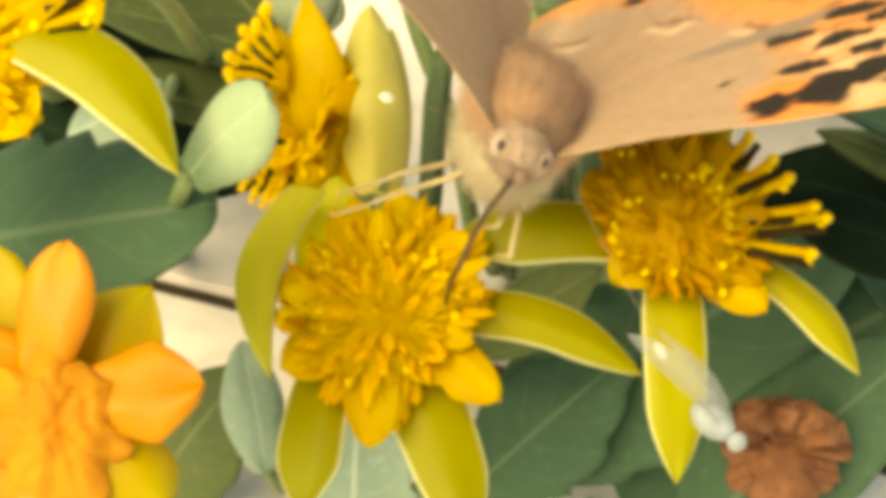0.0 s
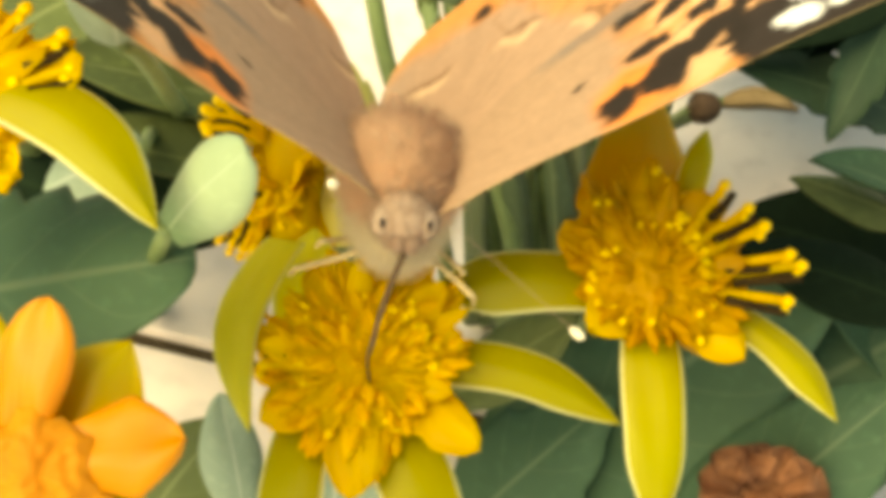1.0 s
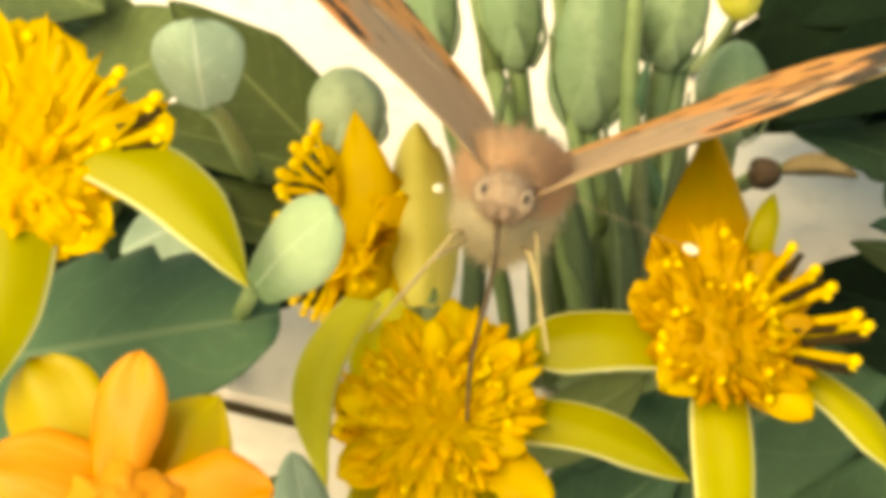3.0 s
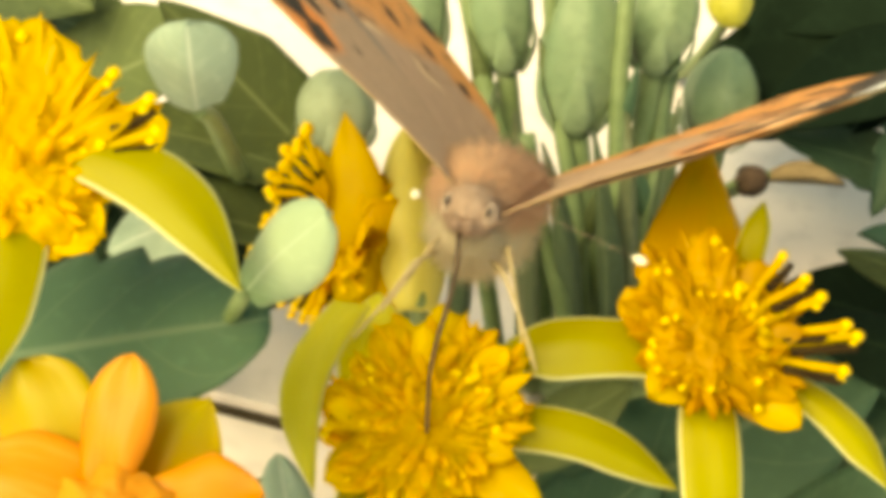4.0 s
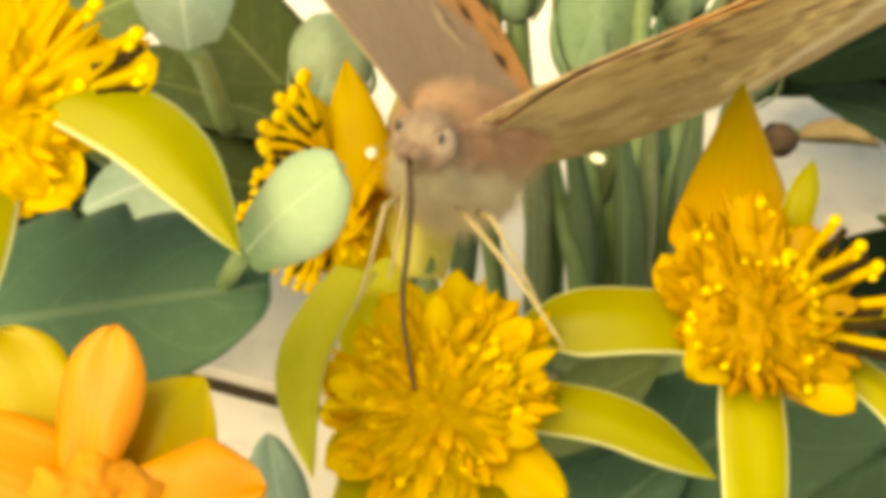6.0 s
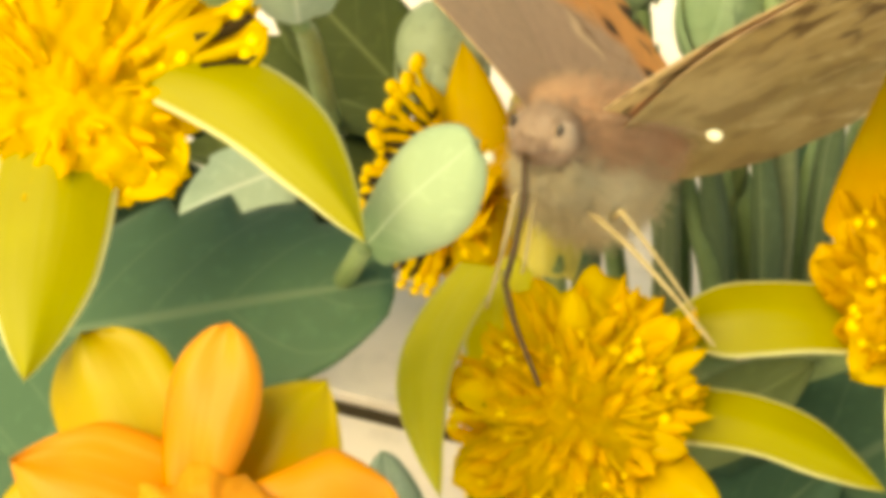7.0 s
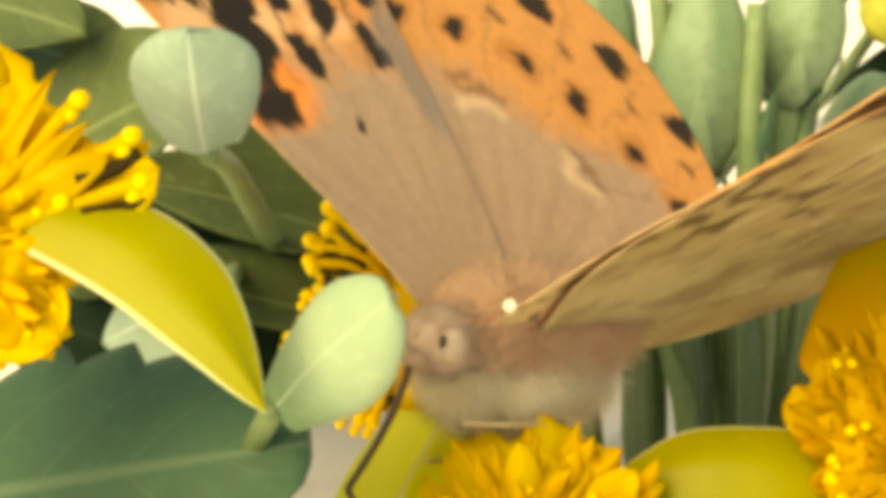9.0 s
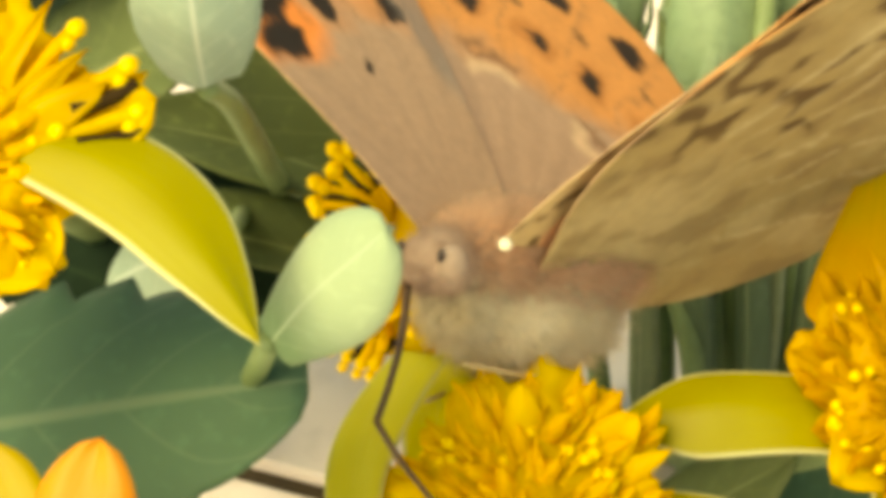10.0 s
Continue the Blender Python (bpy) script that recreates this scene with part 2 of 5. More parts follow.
def ray_profile(s):
    side = 0.87 + 0.13 * math.sin(math.pi * min(1.0, s / 0.8))
    return side if s < 0.58 else side * max(0.0, 1 - ((s - 0.58) / 0.42) ** 1.9)


def round_tip(s):
    return (0.62 + 0.38 * math.sin(math.pi * min(1.0, s / 1.1))) * (1.0 if s < 0.7 else max(0.0, 1 - ((s - 0.7) / 0.3) ** 2.4))


def blunt_tip(s):
    return (0.60 + 0.40 * math.sin(math.pi * min(1.0, s / 1.1))) * (1.0 if s < 0.72 else max(0.0, 1 - ((s - 0.72) / 0.28) ** 2) ** 0.5)


def point_profile(s):
    return min(1.0, s / 0.3 + 0.35) * max(0.0, 1 - max(0.0, s - 0.25) / 0.75) ** 0.8


def lobe_profile(s):
    return min(1.0, 0.42 + 0.9 * s) * min(1.0, max(0.0, (1 - s) / 0.34)) ** 0.55


def oval_profile(s):
    return max(0.0, math.sin(math.pi * min(1, 0.06 + 0.94 * s))) ** 0.6


def leaf_profile(s):
    return max(0.0, math.sin(math.pi * (0.10 + 0.90 * s) ** 0.9)) ** 0.75


def blade(name, material, base, tip, width, face=(0, -1, 0), bulge=0.0, cup=0.0, profile=strap_profile, teeth=0,
          bite=0.12, ripple=0.06, thick=0.3, rows=22, cols=10, sway=0.0, seed=0):
    """A petal or leaf between two points (mm): bowed along its length, cupped across, with a real thickness."""
    base, tip, face = Vector(base), Vector(tip), Vector(face)
    along = tip - base
    n = (face - along * (face.dot(along) / along.length_squared)).normalized()
    side = along.cross(n).normalized()
    rng = random.Random(seed)
    ph, ph2 = rng.random() * 6.28, rng.random() * 6.28
    if teeth:
        rows = max(rows, teeth * 6)
    front, back, uvs = [], [], []
    for i in range(rows + 1):
        s = i / rows
        w = width / 2 * profile(s) * (1 + 0.04 * math.sin(7 * s + ph))
        mid = base + along * s + n * (bulge * 4 * s * (1 - s)) + side * (sway * math.sin(math.pi * s))
        for j in range(cols + 1):
            v = 2 * j / cols - 1
            edge = 1.0
            if teeth and abs(v) > 0.6:
                saw = (s * teeth + 0.13 * math.sin(9 * s + ph)) % 1.0
                edge = 1 - bite * (abs(v) - 0.6) / 0.4 * (1 - saw ** 0.7)
            lift = cup * v * v * (w / (width / 2 + 1e-9)) + ripple * (math.sin(4.5 * v + ph2) + 0.7 * math.sin(9 * s + 3 * v + ph))
            p = mid + side * (w * v * edge) + n * lift
            t = thick * (0.35 + 0.65 * (1 - v * v)) * (0.5 + 0.5 * min(1, (1 - s) / 0.3))
            front.append(p * MM)
            back.append((p - n * t) * MM)
            uvs.append((0.5 + v / 2, s))
    k, c = len(front), cols + 1
    faces = []
    for i in range(rows):
        for j in range(cols):
            a = i * c + j
            faces.append((a, a + 1, a + c + 1, a + c))
            faces.append((k + a, k + a + c, k + a + c + 1, k + a + 1))
        a, b = i * c, i * c + cols
        faces.append((a, a + c, k + a + c, k + a))
        faces.append((b, k + b, k + b + c, b + c))
    for j in range(cols):
        a, b = j, rows * c + j
        faces.append((a, k + a, k + a + 1, a + 1))
        faces.append((b, b + 1, k + b + 1, k + b))
    return mesh_from(name, front + back, faces, material, uvs + uvs)


def smooth_line(points, steps=8):
    """A curve through the points (Catmull-Rom)."""
    p = [Vector(q) for q in points]
    p = [p[0] * 2 - p[1]] + p + [p[-1] * 2 - p[-2]]
    out = []
    for a, b, c, d in zip(p, p[1:], p[2:], p[3:]):
        for i in range(steps):
            t = i / steps
            out.append(0.5 * (2 * b + (c - a) * t + (2 * a - 5 * b + 4 * c - d) * t * t + (3 * b - a - 3 * c + d) * t ** 3))
    return out + [p[-2]]


def tube(name, material, points, radius, end=None, sides=8, steps=8, knob=0.0, swell=None):
    """A round stalk through the points (mm), tapering, with an optional knob at its end."""
    line = smooth_line(points, steps)
    end = radius if end is None else end
    verts, faces, rings = [], [], []
    for i, p in enumerate(line):
        s = i / (len(line) - 1)
        r = radius + (end - radius) * s
        if swell:
            r *= swell(s)
        rings.append((p, r))
    if knob:
        way = (line[-1] - line[-2]).normalized()
        for k, q in ((0.25, 0.75), (0.8, 1.0), (1.4, 0.8), (1.75, 0.35)):
            rings.append((line[-1] + way * knob * k, knob * q))
    ref = Vector((0.31, 0.22, 0.92))
    for i, (p, r) in enumerate(rings):
        a, b = rings[max(0, i - 1)][0], rings[min(len(rings) - 1, i + 1)][0]
        way = (b - a).normalized()
        x = way.cross(ref).normalized()
        y = way.cross(x)
        for j in range(sides):
            t = 2 * math.pi * j / sides
            verts.append((p + (x * math.cos(t) + y * math.sin(t)) * r) * MM)
    for i in range(len(rings) - 1):
        for j in range(sides):
            a, b = i * sides + j, i * sides + (j + 1) % sides
            faces.append((a, b, b + sides, a + sides))
    faces.append(tuple(range(sides))[::-1])
    faces.append(tuple(range(len(verts) - sides, len(verts))))
    return mesh_from(name, verts, faces, material)


def ovoid(name, material, base, tip, radius, ribs=0, rib=0.08, sharp=0.6, sides=24, rows=16, fat=1.0):
    """A bud-like body from base to tip (mm), with lengthwise ribs."""
    base, tip = Vector(base), Vector(tip)
    way = tip - base
    x = way.cross(Vector((0.2, 0.9, 0.3))).normalized()
    y = way.normalized().cross(x)
    verts, faces, uvs = [], [], []
    for i in range(rows + 1):
        s = i / rows
        r = radius * max(0.02, math.sin(math.pi * (0.04 + 0.93 * s) ** fat)) ** sharp
        for j in range(sides):
            t = 2 * math.pi * j / sides
            q = r * (1 + rib * math.cos(ribs * t)) if ribs else r
            verts.append((base + way * s + (x * math.cos(t) + y * math.sin(t)) * q) * MM)
            uvs.append((j / sides, s))
    for i in range(rows):
        for j in range(sides):
            a, b = i * sides + j, i * sides + (j + 1) % sides
            faces.append((a, b, b + sides, a + sides))
    faces.append(tuple(range(sides))[::-1])
    faces.append(tuple(range(len(verts) - sides, len(verts))))
    return mesh_from(name, verts, faces, material, uvs)


def polar(axis, angle, tilt):
    """A direction that leans by tilt degrees from the axis, towards angle degrees (0: right, 90: up the slant)."""
    axis = Vector(axis).normalized()
    right = (Vector((1, 0, 0)) - axis * axis.x).normalized()
    up = right.cross(axis) if right.cross(axis).z > 0 else axis.cross(right)
    a, t = radians(angle), radians(tilt)
    return axis * math.cos(t) + (right * math.cos(a) + up * math.sin(a)) * math.sin(t)


# ---- pavement ----
ground = new("ground", mesh_from("ground", [(-4, -4, -0.0009), (4, -4, -0.0009), (4, 4, -0.0009), (-4, 4, -0.0009)], [(0, 1, 2, 3)], M_JOINT, smooth=False))
tagged(ground, "dark earth below the pale paving", "ground", kind="structure")
pavement = new("pavement")
tagged(pavement, "pale pinkish stone slabs with narrow dark joints", "pavement", kind="structure")
SLAB, GAP = 0.30, 0.0013
JOINT_AT, JOINT_TURN = Vector((-0.0090, 0.1108, 0)), -18.5


def slab_mesh():
    bm = bmesh.new()
    bmesh.ops.create_cube(bm, size=1.0, matrix=Matrix.Translation((0, 0, -0.006)) @ Matrix.Diagonal((SLAB - GAP, SLAB - GAP, 0.012, 1)))
    bmesh.ops.bevel(bm, geom=[e for e in bm.edges if all(v.co.z > -0.001 for v in e.verts)], offset=0.0004, segments=2, affect="EDGES")
    me = bpy.data.meshes.new("slab")
    bm.to_mesh(me)
    bm.free()
    me.materials.append(M_PAVER)
    return me


def lay_pavement():
    me = slab_mesh()
    turn = Matrix.Rotation(radians(JOINT_TURN), 4, "Z")
    rng = random.Random(4)
    for i in range(-5, 6):
        for j in range(-5, 6):
            spot = turn @ Vector(((i + (0.3 if j % 2 else 0.13)) * SLAB, (j + 0.5) * SLAB, 0))
            part("slab", me, pavement, m=Matrix.Translation(JOINT_AT + spot + Vector((0, 0, rng.uniform(-0.0003, 0)))) @ turn)


# ---- flowers ----
def anther_mesh(size):
    return ovoid("anther", M_ANTHER, (0, 0, -size * 0.7), (0, 0, size * 0.9), size * 0.75, 0, 0, 0.5, 8, 6)


ANTHERS = [anther_mesh(s) for s in (0.24, 0.30, 0.37, 0.46)]


def clump_mesh(size, seed, material):
    """A soft knobbly golden clump of unopened stamens."""
    me = ovoid("floret", material, (0, 0, -size * 0.9), (0, 0, size), size * 0.8, 5, 0.12, 0.55, 10, 7)
    for v in me.vertices:
        v.co *= 1 + 0.22 * noise.noise(v.co * 3000 + Vector((seed, 0, 0)))
    return me


CLUMPS = [clump_mesh(z, k, M_FLORET) for k, z in enumerate((0.42, 0.55, 0.70))]
SHADED_CLUMPS = [clump_mesh(z, k, M_SHADEDFLORET) for k, z in enumerate((0.42, 0.55, 0.70))]


class Cushion:
    """The crowded stamens of a head, fused into a soft mound with lobes: rows of (angle, reach, half width in degrees)."""

    def __init__(self, at, axis, lobes, high, seed, dome=False):
        self.at, self.axis, self.lobes, self.high, self.seed, self.dome = Vector(at), Vector(axis).normalized(), lobes, high, seed, dome

    def reach(self, angle, s=1.0):
        best = 2.6
        for a, r, w in self.lobes:
            off = abs((angle - a + 180) % 360 - 180) / w
            best = max(best, r * (1 - 0.20 * off * off))
        p = (3 * math.cos(radians(angle)), 3 * math.sin(radians(angle)), self.seed)
        fine = (11 * math.cos(radians(angle)), 11 * math.sin(radians(angle)), self.seed + 5)
        if self.dome and s < 1:
            mean = sum(r for _, r, _ in self.lobes) / len(self.lobes)
            best += (mean - best) * (1 - s * s)
            return best * (1 + s ** 3 * (0.06 * noise.noise(p) + 0.10 * noise.noise(fine)))
        return best * (1 + 0.06 * noise.noise(p) + 0.10 * noise.noise(fine))

    def point(self, angle, s, lift=0.0):
        """A place on the mound: s runs from its heart to its rim."""
        out = polar(self.axis, angle, 90)
        r = self.reach(angle, s)
        c, d = math.cos(radians(angle)), math.sin(radians(angle))
        swell = self.high * math.sin(math.pi * min(1.0, 0.10 + 0.80 * s)) * (0.45 + 0.55 * r / 8)
        if self.dome:
            swell = self.high * (1 - 0.9 * s * s) * (0.6 + 0.4 * r / 8)
        ridge = 0.30 * s * noise.noise((c * 7, d * 7, s * 1.3 + self.seed)) + 0.30 * s * noise.noise((c * 17, d * 17, s * 2.2 + self.seed))
        x, y = c * r * s, d * r * s
        lump = 0.46 * noise.noise((x * 0.75, y * 0.75, self.seed + 2)) + 0.26 * noise.noise((x * 1.9, y * 1.9, self.seed + 9))
        if self.dome:
            ridge, lump = 0.55 * ridge * s, 0.9 * lump
        return self.at + out * (r * s) + self.axis * (swell + ridge + lump + lift)

    def mesh(self, material, sides=150, rows=40):
        verts, faces, uvs = [], [], []
        for i in range(rows + 1):
            for j in range(sides):
                p = self.point(360 * j / sides, i / rows)
                verts.append(p * MM)
                uvs.append((j / sides * 8, 0.1 + 0.9 * i / rows))
        for j in range(sides):
            p = self.point(360 * j / sides, 0.86) - self.axis * (self.high * 0.5 + 1.0)
            verts.append(p * MM)
            uvs.append((j / sides * 8, 0.9))
        for i in range(rows + 1):
            for j in range(sides):
                a, b = i * sides + j, i * sides + (j + 1) % sides
                faces.append((a, b, b + sides, a + sides))
        faces.append(tuple(range(len(verts) - sides, len(verts))))
        return mesh_from("stamen_cushion", verts, faces, material, uvs)


def towards(at, way, spin=0.0):
    """A pose (mm) whose z axis points along way."""
    return Matrix.Translation(mm(*at)) @ Vector(way).to_track_quat("Z", "Y").to_matrix().to_4x4() @ Matrix.Rotation(spin, 4, "Z")


def yellow_flower(at, axis, label, heart, lobes, high, petals, rays, inner, outer=(), grains=(), seed=1, gold=(), gold_mat=None, free=(), mass=None, shaggy=False, tuft_mat=None, fine=110):
    """A flower head: a soft mound of stamens, golden petals under its lobes, free stamens with anthers, long lime-yellow rays.
    petals: rows of (angle, tilt, length, width); rays: rows of (base, tip, width, bulge) from the centre;
    inner: number of stamens on the mound; outer: rows of (angle, reach) of long free ones; grains: rows of (angle, spread, from, to, count)."""
    rng = random.Random(seed)
    root = thing("yellow_flower", at, label, "flower", "yellow flower heads")
    axis, heart = Vector(axis).normalized(), Vector(heart)
    core = [(a, 0.95 * r, w) for a, r, w in lobes] if shaggy else lobes
    mound = Cushion(heart, axis, core, high, seed * 3.7, shaggy)
    part("stamen_cushion", mound.mesh(mass or M_MASS), root, "soft golden mass of crowded stamens")
    part("receptacle", ovoid("receptacle", M_STEM, heart - axis * 4.2, heart - axis * 0.9, 2.3, 9, 0.06, 0.5), root, "ribbed green cup below the petals")
    if shaggy:
        # A ragged rim of narrow pointed petals, and fine stamens over the fused heart.
        for a, r, w in lobes:
            count = max(2, round(w / 6.5))
            for k in range(count):
                angle, tilt = a + w * 0.95 * (2 * (k + 0.5) / count - 1) + rng.uniform(-4, 4), rng.uniform(74, 88)
                way = polar(axis, angle, tilt)
                face = axis * math.sin(radians(tilt)) - polar(axis, angle, 90) * math.cos(radians(tilt))
                me = blade("petal", tuft_mat or M_YELLOW, heart + way * 1.4 - axis * 0.3, heart + way * r * rng.uniform(0.82, 1.04) + axis * rng.uniform(-0.3, 0.5), rng.uniform(1.6, 2.6), face,
                           bulge=rng.uniform(0.2, 0.7), cup=rng.uniform(-0.4, 0.1), profile=lobe_profile if k % 2 else point_profile, rows=12, cols=6, teeth=2, bite=0.35, seed=seed * 500 + int(a) + k, thick=0.2, ripple=0.08)
                part("petal", me, root)
        for n in range(fine):
            if n % 2:
                a, s = rng.uniform(0, 360), rng.random() ** 0.6
                part("floret", (SHADED_CLUMPS if mass else CLUMPS)[rng.randrange(3)], root, m=towards(mound.point(a, s, -0.2), axis * 0.6 + polar(axis, a + rng.uniform(-30, 30), 90) * (0.3 + s), rng.uniform(0, 6)) @ Matrix.Diagonal((0.7, 0.7, 2.0, 1)))
            a, r, w = rng.choice(lobes)
            angle = a + rng.uniform(-1, 1) * w
            near = rng.uniform(0.25, 0.8)
            far = near + rng.uniform(0.18, 0.3)
            line = [mound.point(angle + rng.uniform(-4, 4) * q, near + (far - near) * q, 0.02 + 0.22 * q) for q in (0, 0.5, 1.0)]
            st = part("stamen", tube("stamen", M_SHADEDFLORET if mass else M_STAMEN, [p - line[0] for p in line], 0.13, 0.10, 5, 3), root, m=Matrix.Translation(line[0] * MM))
            if n % 5 == 0:
                part("anther", ANTHERS[rng.randrange(3)], st, m=towards(line[-1] - line[0], line[-1] - line[-2]))
    for n, (angle, tilt, length, width) in enumerate(petals):
        way = polar(axis, angle, tilt)
        face = axis * math.sin(radians(tilt)) - polar(axis, angle, 90) * math.cos(radians(tilt))
        me = blade("petal", M_YELLOW, heart + way * 1.2 - axis * 0.8, heart + way * length, width, face, bulge=rng.uniform(0.2, 0.7), cup=rng.uniform(-0.6, 0.2),
                   profile=lobe_profile, rows=18, cols=10, seed=seed * 50 + n, thick=0.22, teeth=2, bite=0.25, ripple=0.12)
        part("petal", me, root)
    for n, (base, tip, width, bulge, *more) in enumerate(rays):
        me = blade("ray", more[3] if len(more) > 3 else M_RAY, base, tip, width, more[0] if more else (0, -1, 0.25), bulge=bulge, cup=more[1] if len(more) > 1 else -0.5, profile=ray_profile,
                   rows=34, cols=14, seed=seed * 90 + n, thick=0.35, ripple=0.05, sway=more[2] if len(more) > 2 else 0.0)
        part("ray_petal", me, root, "long lime-yellow ray petal")
    for n, (base, tip, width, bulge, face) in enumerate(gold):
        me = blade("golden_ray", gold_mat or M_GOLDRAY, base, tip, width, face, bulge=bulge, cup=-0.6, rows=24, cols=10, seed=seed * 70 + n, thick=0.35,
                   profile=ray_profile if gold_mat else point_profile)
        part("ray_petal", me, root, "golden ray petal with an olive tip" if gold_mat is None else "golden upright ray petal")
    for n in range(inner):
        angle, reach, spread = rng.choice(lobes)
        angle += rng.uniform(-1, 1) * spread * 1.2
        near, far = rng.uniform(0.25, 0.55), rng.uniform(0.7, 1.04)
        line = [mound.point(angle + rng.uniform(-2, 2), near + (far - near) * q, 0.12 + 0.10 * q) for q in (0, 0.35, 0.7, 1.0)]
        st = part("stamen", tube("stamen", M_STAMEN, [p - line[0] for p in line], 0.20, 0.15, 6, 3), root, m=Matrix.Translation(line[0] * MM))
        if n % 3 != 1:
            part("anther", ANTHERS[rng.randrange(3)], st, m=towards(line[-1] - line[0], line[-1] - line[-2]))
    for angle, spread, low, top, count in grains:
        for _ in range(count):
            a, s = angle + rng.uniform(-spread, spread), rng.uniform(low, top)
            part("anther", ANTHERS[rng.randrange(4)], root, m=towards(mound.point(a, s, 0.18), axis + polar(axis, a, 90) * rng.uniform(0, 0.9)))
    for n, (angle, reach) in enumerate(outer):
        line = [mound.point(angle, 0.45, 0.1), mound.point(angle, 0.8, 0.25)]
        out = polar(axis, angle + rng.uniform(-3, 3), 84)
        line += [heart + out * (reach * 0.85) + axis * (0.25 * high), heart + out * reach + axis * (0.2 * high)]
        st = part("stamen", tube("stamen", M_STAMEN, [p - line[0] for p in line], 0.31, 0.27, 7, 4), root, m=Matrix.Translation(line[0] * MM))
        part("anther", ANTHERS[3], st, m=towards(line[-1] - line[0], line[-1] - line[-2]) @ Matrix.Diagonal((1.05, 1.05, 1.05, 1)))
        part("anther", ANTHERS[2], st, m=towards(line[-1] - line[0] - Vector((0.25, 0.1, 0.5)), line[-1] - line[-2]))
        if n % 4 != 3:
            lower = polar(axis, angle - 90, 90) * 0.62
            side = tube("filament", M_DARK, [line[1] + lower * 0.7 + axis * 0.25, line[2] + lower, line[3] + lower * 1.05], 0.30, 0.24, 6, 4)
            part("filament", side, root, "dark brown filament")
    for n, (base, tip) in enumerate(free):
        base, tip = Vector(base), Vector(tip)
        bow = Vector((rng.uniform(-0.3, 0.3), -0.5, rng.uniform(0, 0.4)))
        st = part("stamen", tube("stamen", M_STAMEN, [(0, 0, 0), (tip - base) * 0.5 + bow, tip - base], 0.24, 0.20, 7, 6), root, m=Matrix.Translation(base * MM))
        for k in range(2):
            part("anther", ANTHERS[3], st, m=towards(tip - base + Vector((rng.uniform(-0.4, 0.2), -0.1, rng.uniform(-0.4, 0.4))) * k, tip - base + bow) @ Matrix.Diagonal((1.2, 1.2, 1.2, 1)))
        lower = Vector((0.15, -0.1, -0.42))
        part("filament", tube("filament", M_DARK, [base * 0.6 + tip * 0.4 + lower + bow * 0.8, base * 0.2 + tip * 0.8 + lower + bow * 0.4, tip + lower], 0.20, 0.14, 6, 4), root, "dark brown filament")
    return root


# The head on which the butterfly feeds.
yellow_flower((4.7, 120, -6.3), (-0.05, -0.97, 0.12), "open golden flower head with crowded stamens and drooping lime rays",
       (0.1, 0, -0.2), [(83, 7.3, 16), (113, 7.2, 16), (60, 6.6, 14), (38, 6.9, 14), (11, 6.2, 14), (265, 6.6, 14), (204, 6.2, 18), (163, 7.1, 14), (137, 6.3, 12), (235, 5.4, 14), (300, 4.6, 12), (340, 5.0, 12)], 2.4,
       [(262, 80, 7.4, 3.8), (323, 78, 7.9, 3.4), (206, 80, 6.6, 3.8)],
       [((3.6, 0.6, 0.2), (14.2, 1.0, -3.6), 2.9, 0.8, (0.1, -1, 0.35), -0.5, -0.9),
        ((1.6, 0.9, -3.5), (4.9, -2.0, -12.4), 4.4, 0.6, (0.25, -1, 0.1)),
        ((-3.6, 1.2, -3.5), (-4.7, -1.5, -11.0), 3.8, 0.8, (-0.3, -1, 0.1)),
        ((-4.4, 0.8, 7.0), (-6.4, -0.6, -3.6), 2.6, 1.0, (-0.2, -1, 0.7), -0.4, 1.6, M_PALERAY),
        ((-3.4, 2.5, 1.0), (-2.8, 4.0, 7.6), 4.2, 0.8, (-0.1, -1, 0.6), -0.5, 0.0, M_PALERAY)],
       0, [(178, 5.6)], [(20, 30, 0.6, 1.0, 10), (165, 30, 0.8, 1.02, 5)], 1, shaggy=True, fine=190)

# The head beside it, under the butterfly's wing, whose shade is in its gold.
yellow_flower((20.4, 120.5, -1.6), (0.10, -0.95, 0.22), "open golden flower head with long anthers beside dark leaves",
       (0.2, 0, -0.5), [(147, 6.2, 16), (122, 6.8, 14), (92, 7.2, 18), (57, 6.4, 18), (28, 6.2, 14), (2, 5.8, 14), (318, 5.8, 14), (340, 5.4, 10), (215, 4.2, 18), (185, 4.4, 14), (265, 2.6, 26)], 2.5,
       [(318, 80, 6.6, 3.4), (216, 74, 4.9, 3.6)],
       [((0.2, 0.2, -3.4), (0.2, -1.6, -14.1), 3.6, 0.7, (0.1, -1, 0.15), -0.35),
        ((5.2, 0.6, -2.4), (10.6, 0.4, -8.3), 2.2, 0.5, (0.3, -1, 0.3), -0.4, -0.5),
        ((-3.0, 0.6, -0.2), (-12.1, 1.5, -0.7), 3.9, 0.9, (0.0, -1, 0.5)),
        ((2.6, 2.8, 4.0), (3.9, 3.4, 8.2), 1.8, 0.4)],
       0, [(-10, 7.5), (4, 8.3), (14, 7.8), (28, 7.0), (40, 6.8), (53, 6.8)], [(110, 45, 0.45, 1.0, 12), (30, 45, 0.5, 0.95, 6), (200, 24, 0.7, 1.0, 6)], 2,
       gold=[((-0.2, 2.0, 1.6), (1.0, 8.8, 12.6), 7.2, -0.3, (0, -1, -0.1))], mass=M_SHADEDMASS, shaggy=True, tuft_mat=M_SHADEDPETAL)

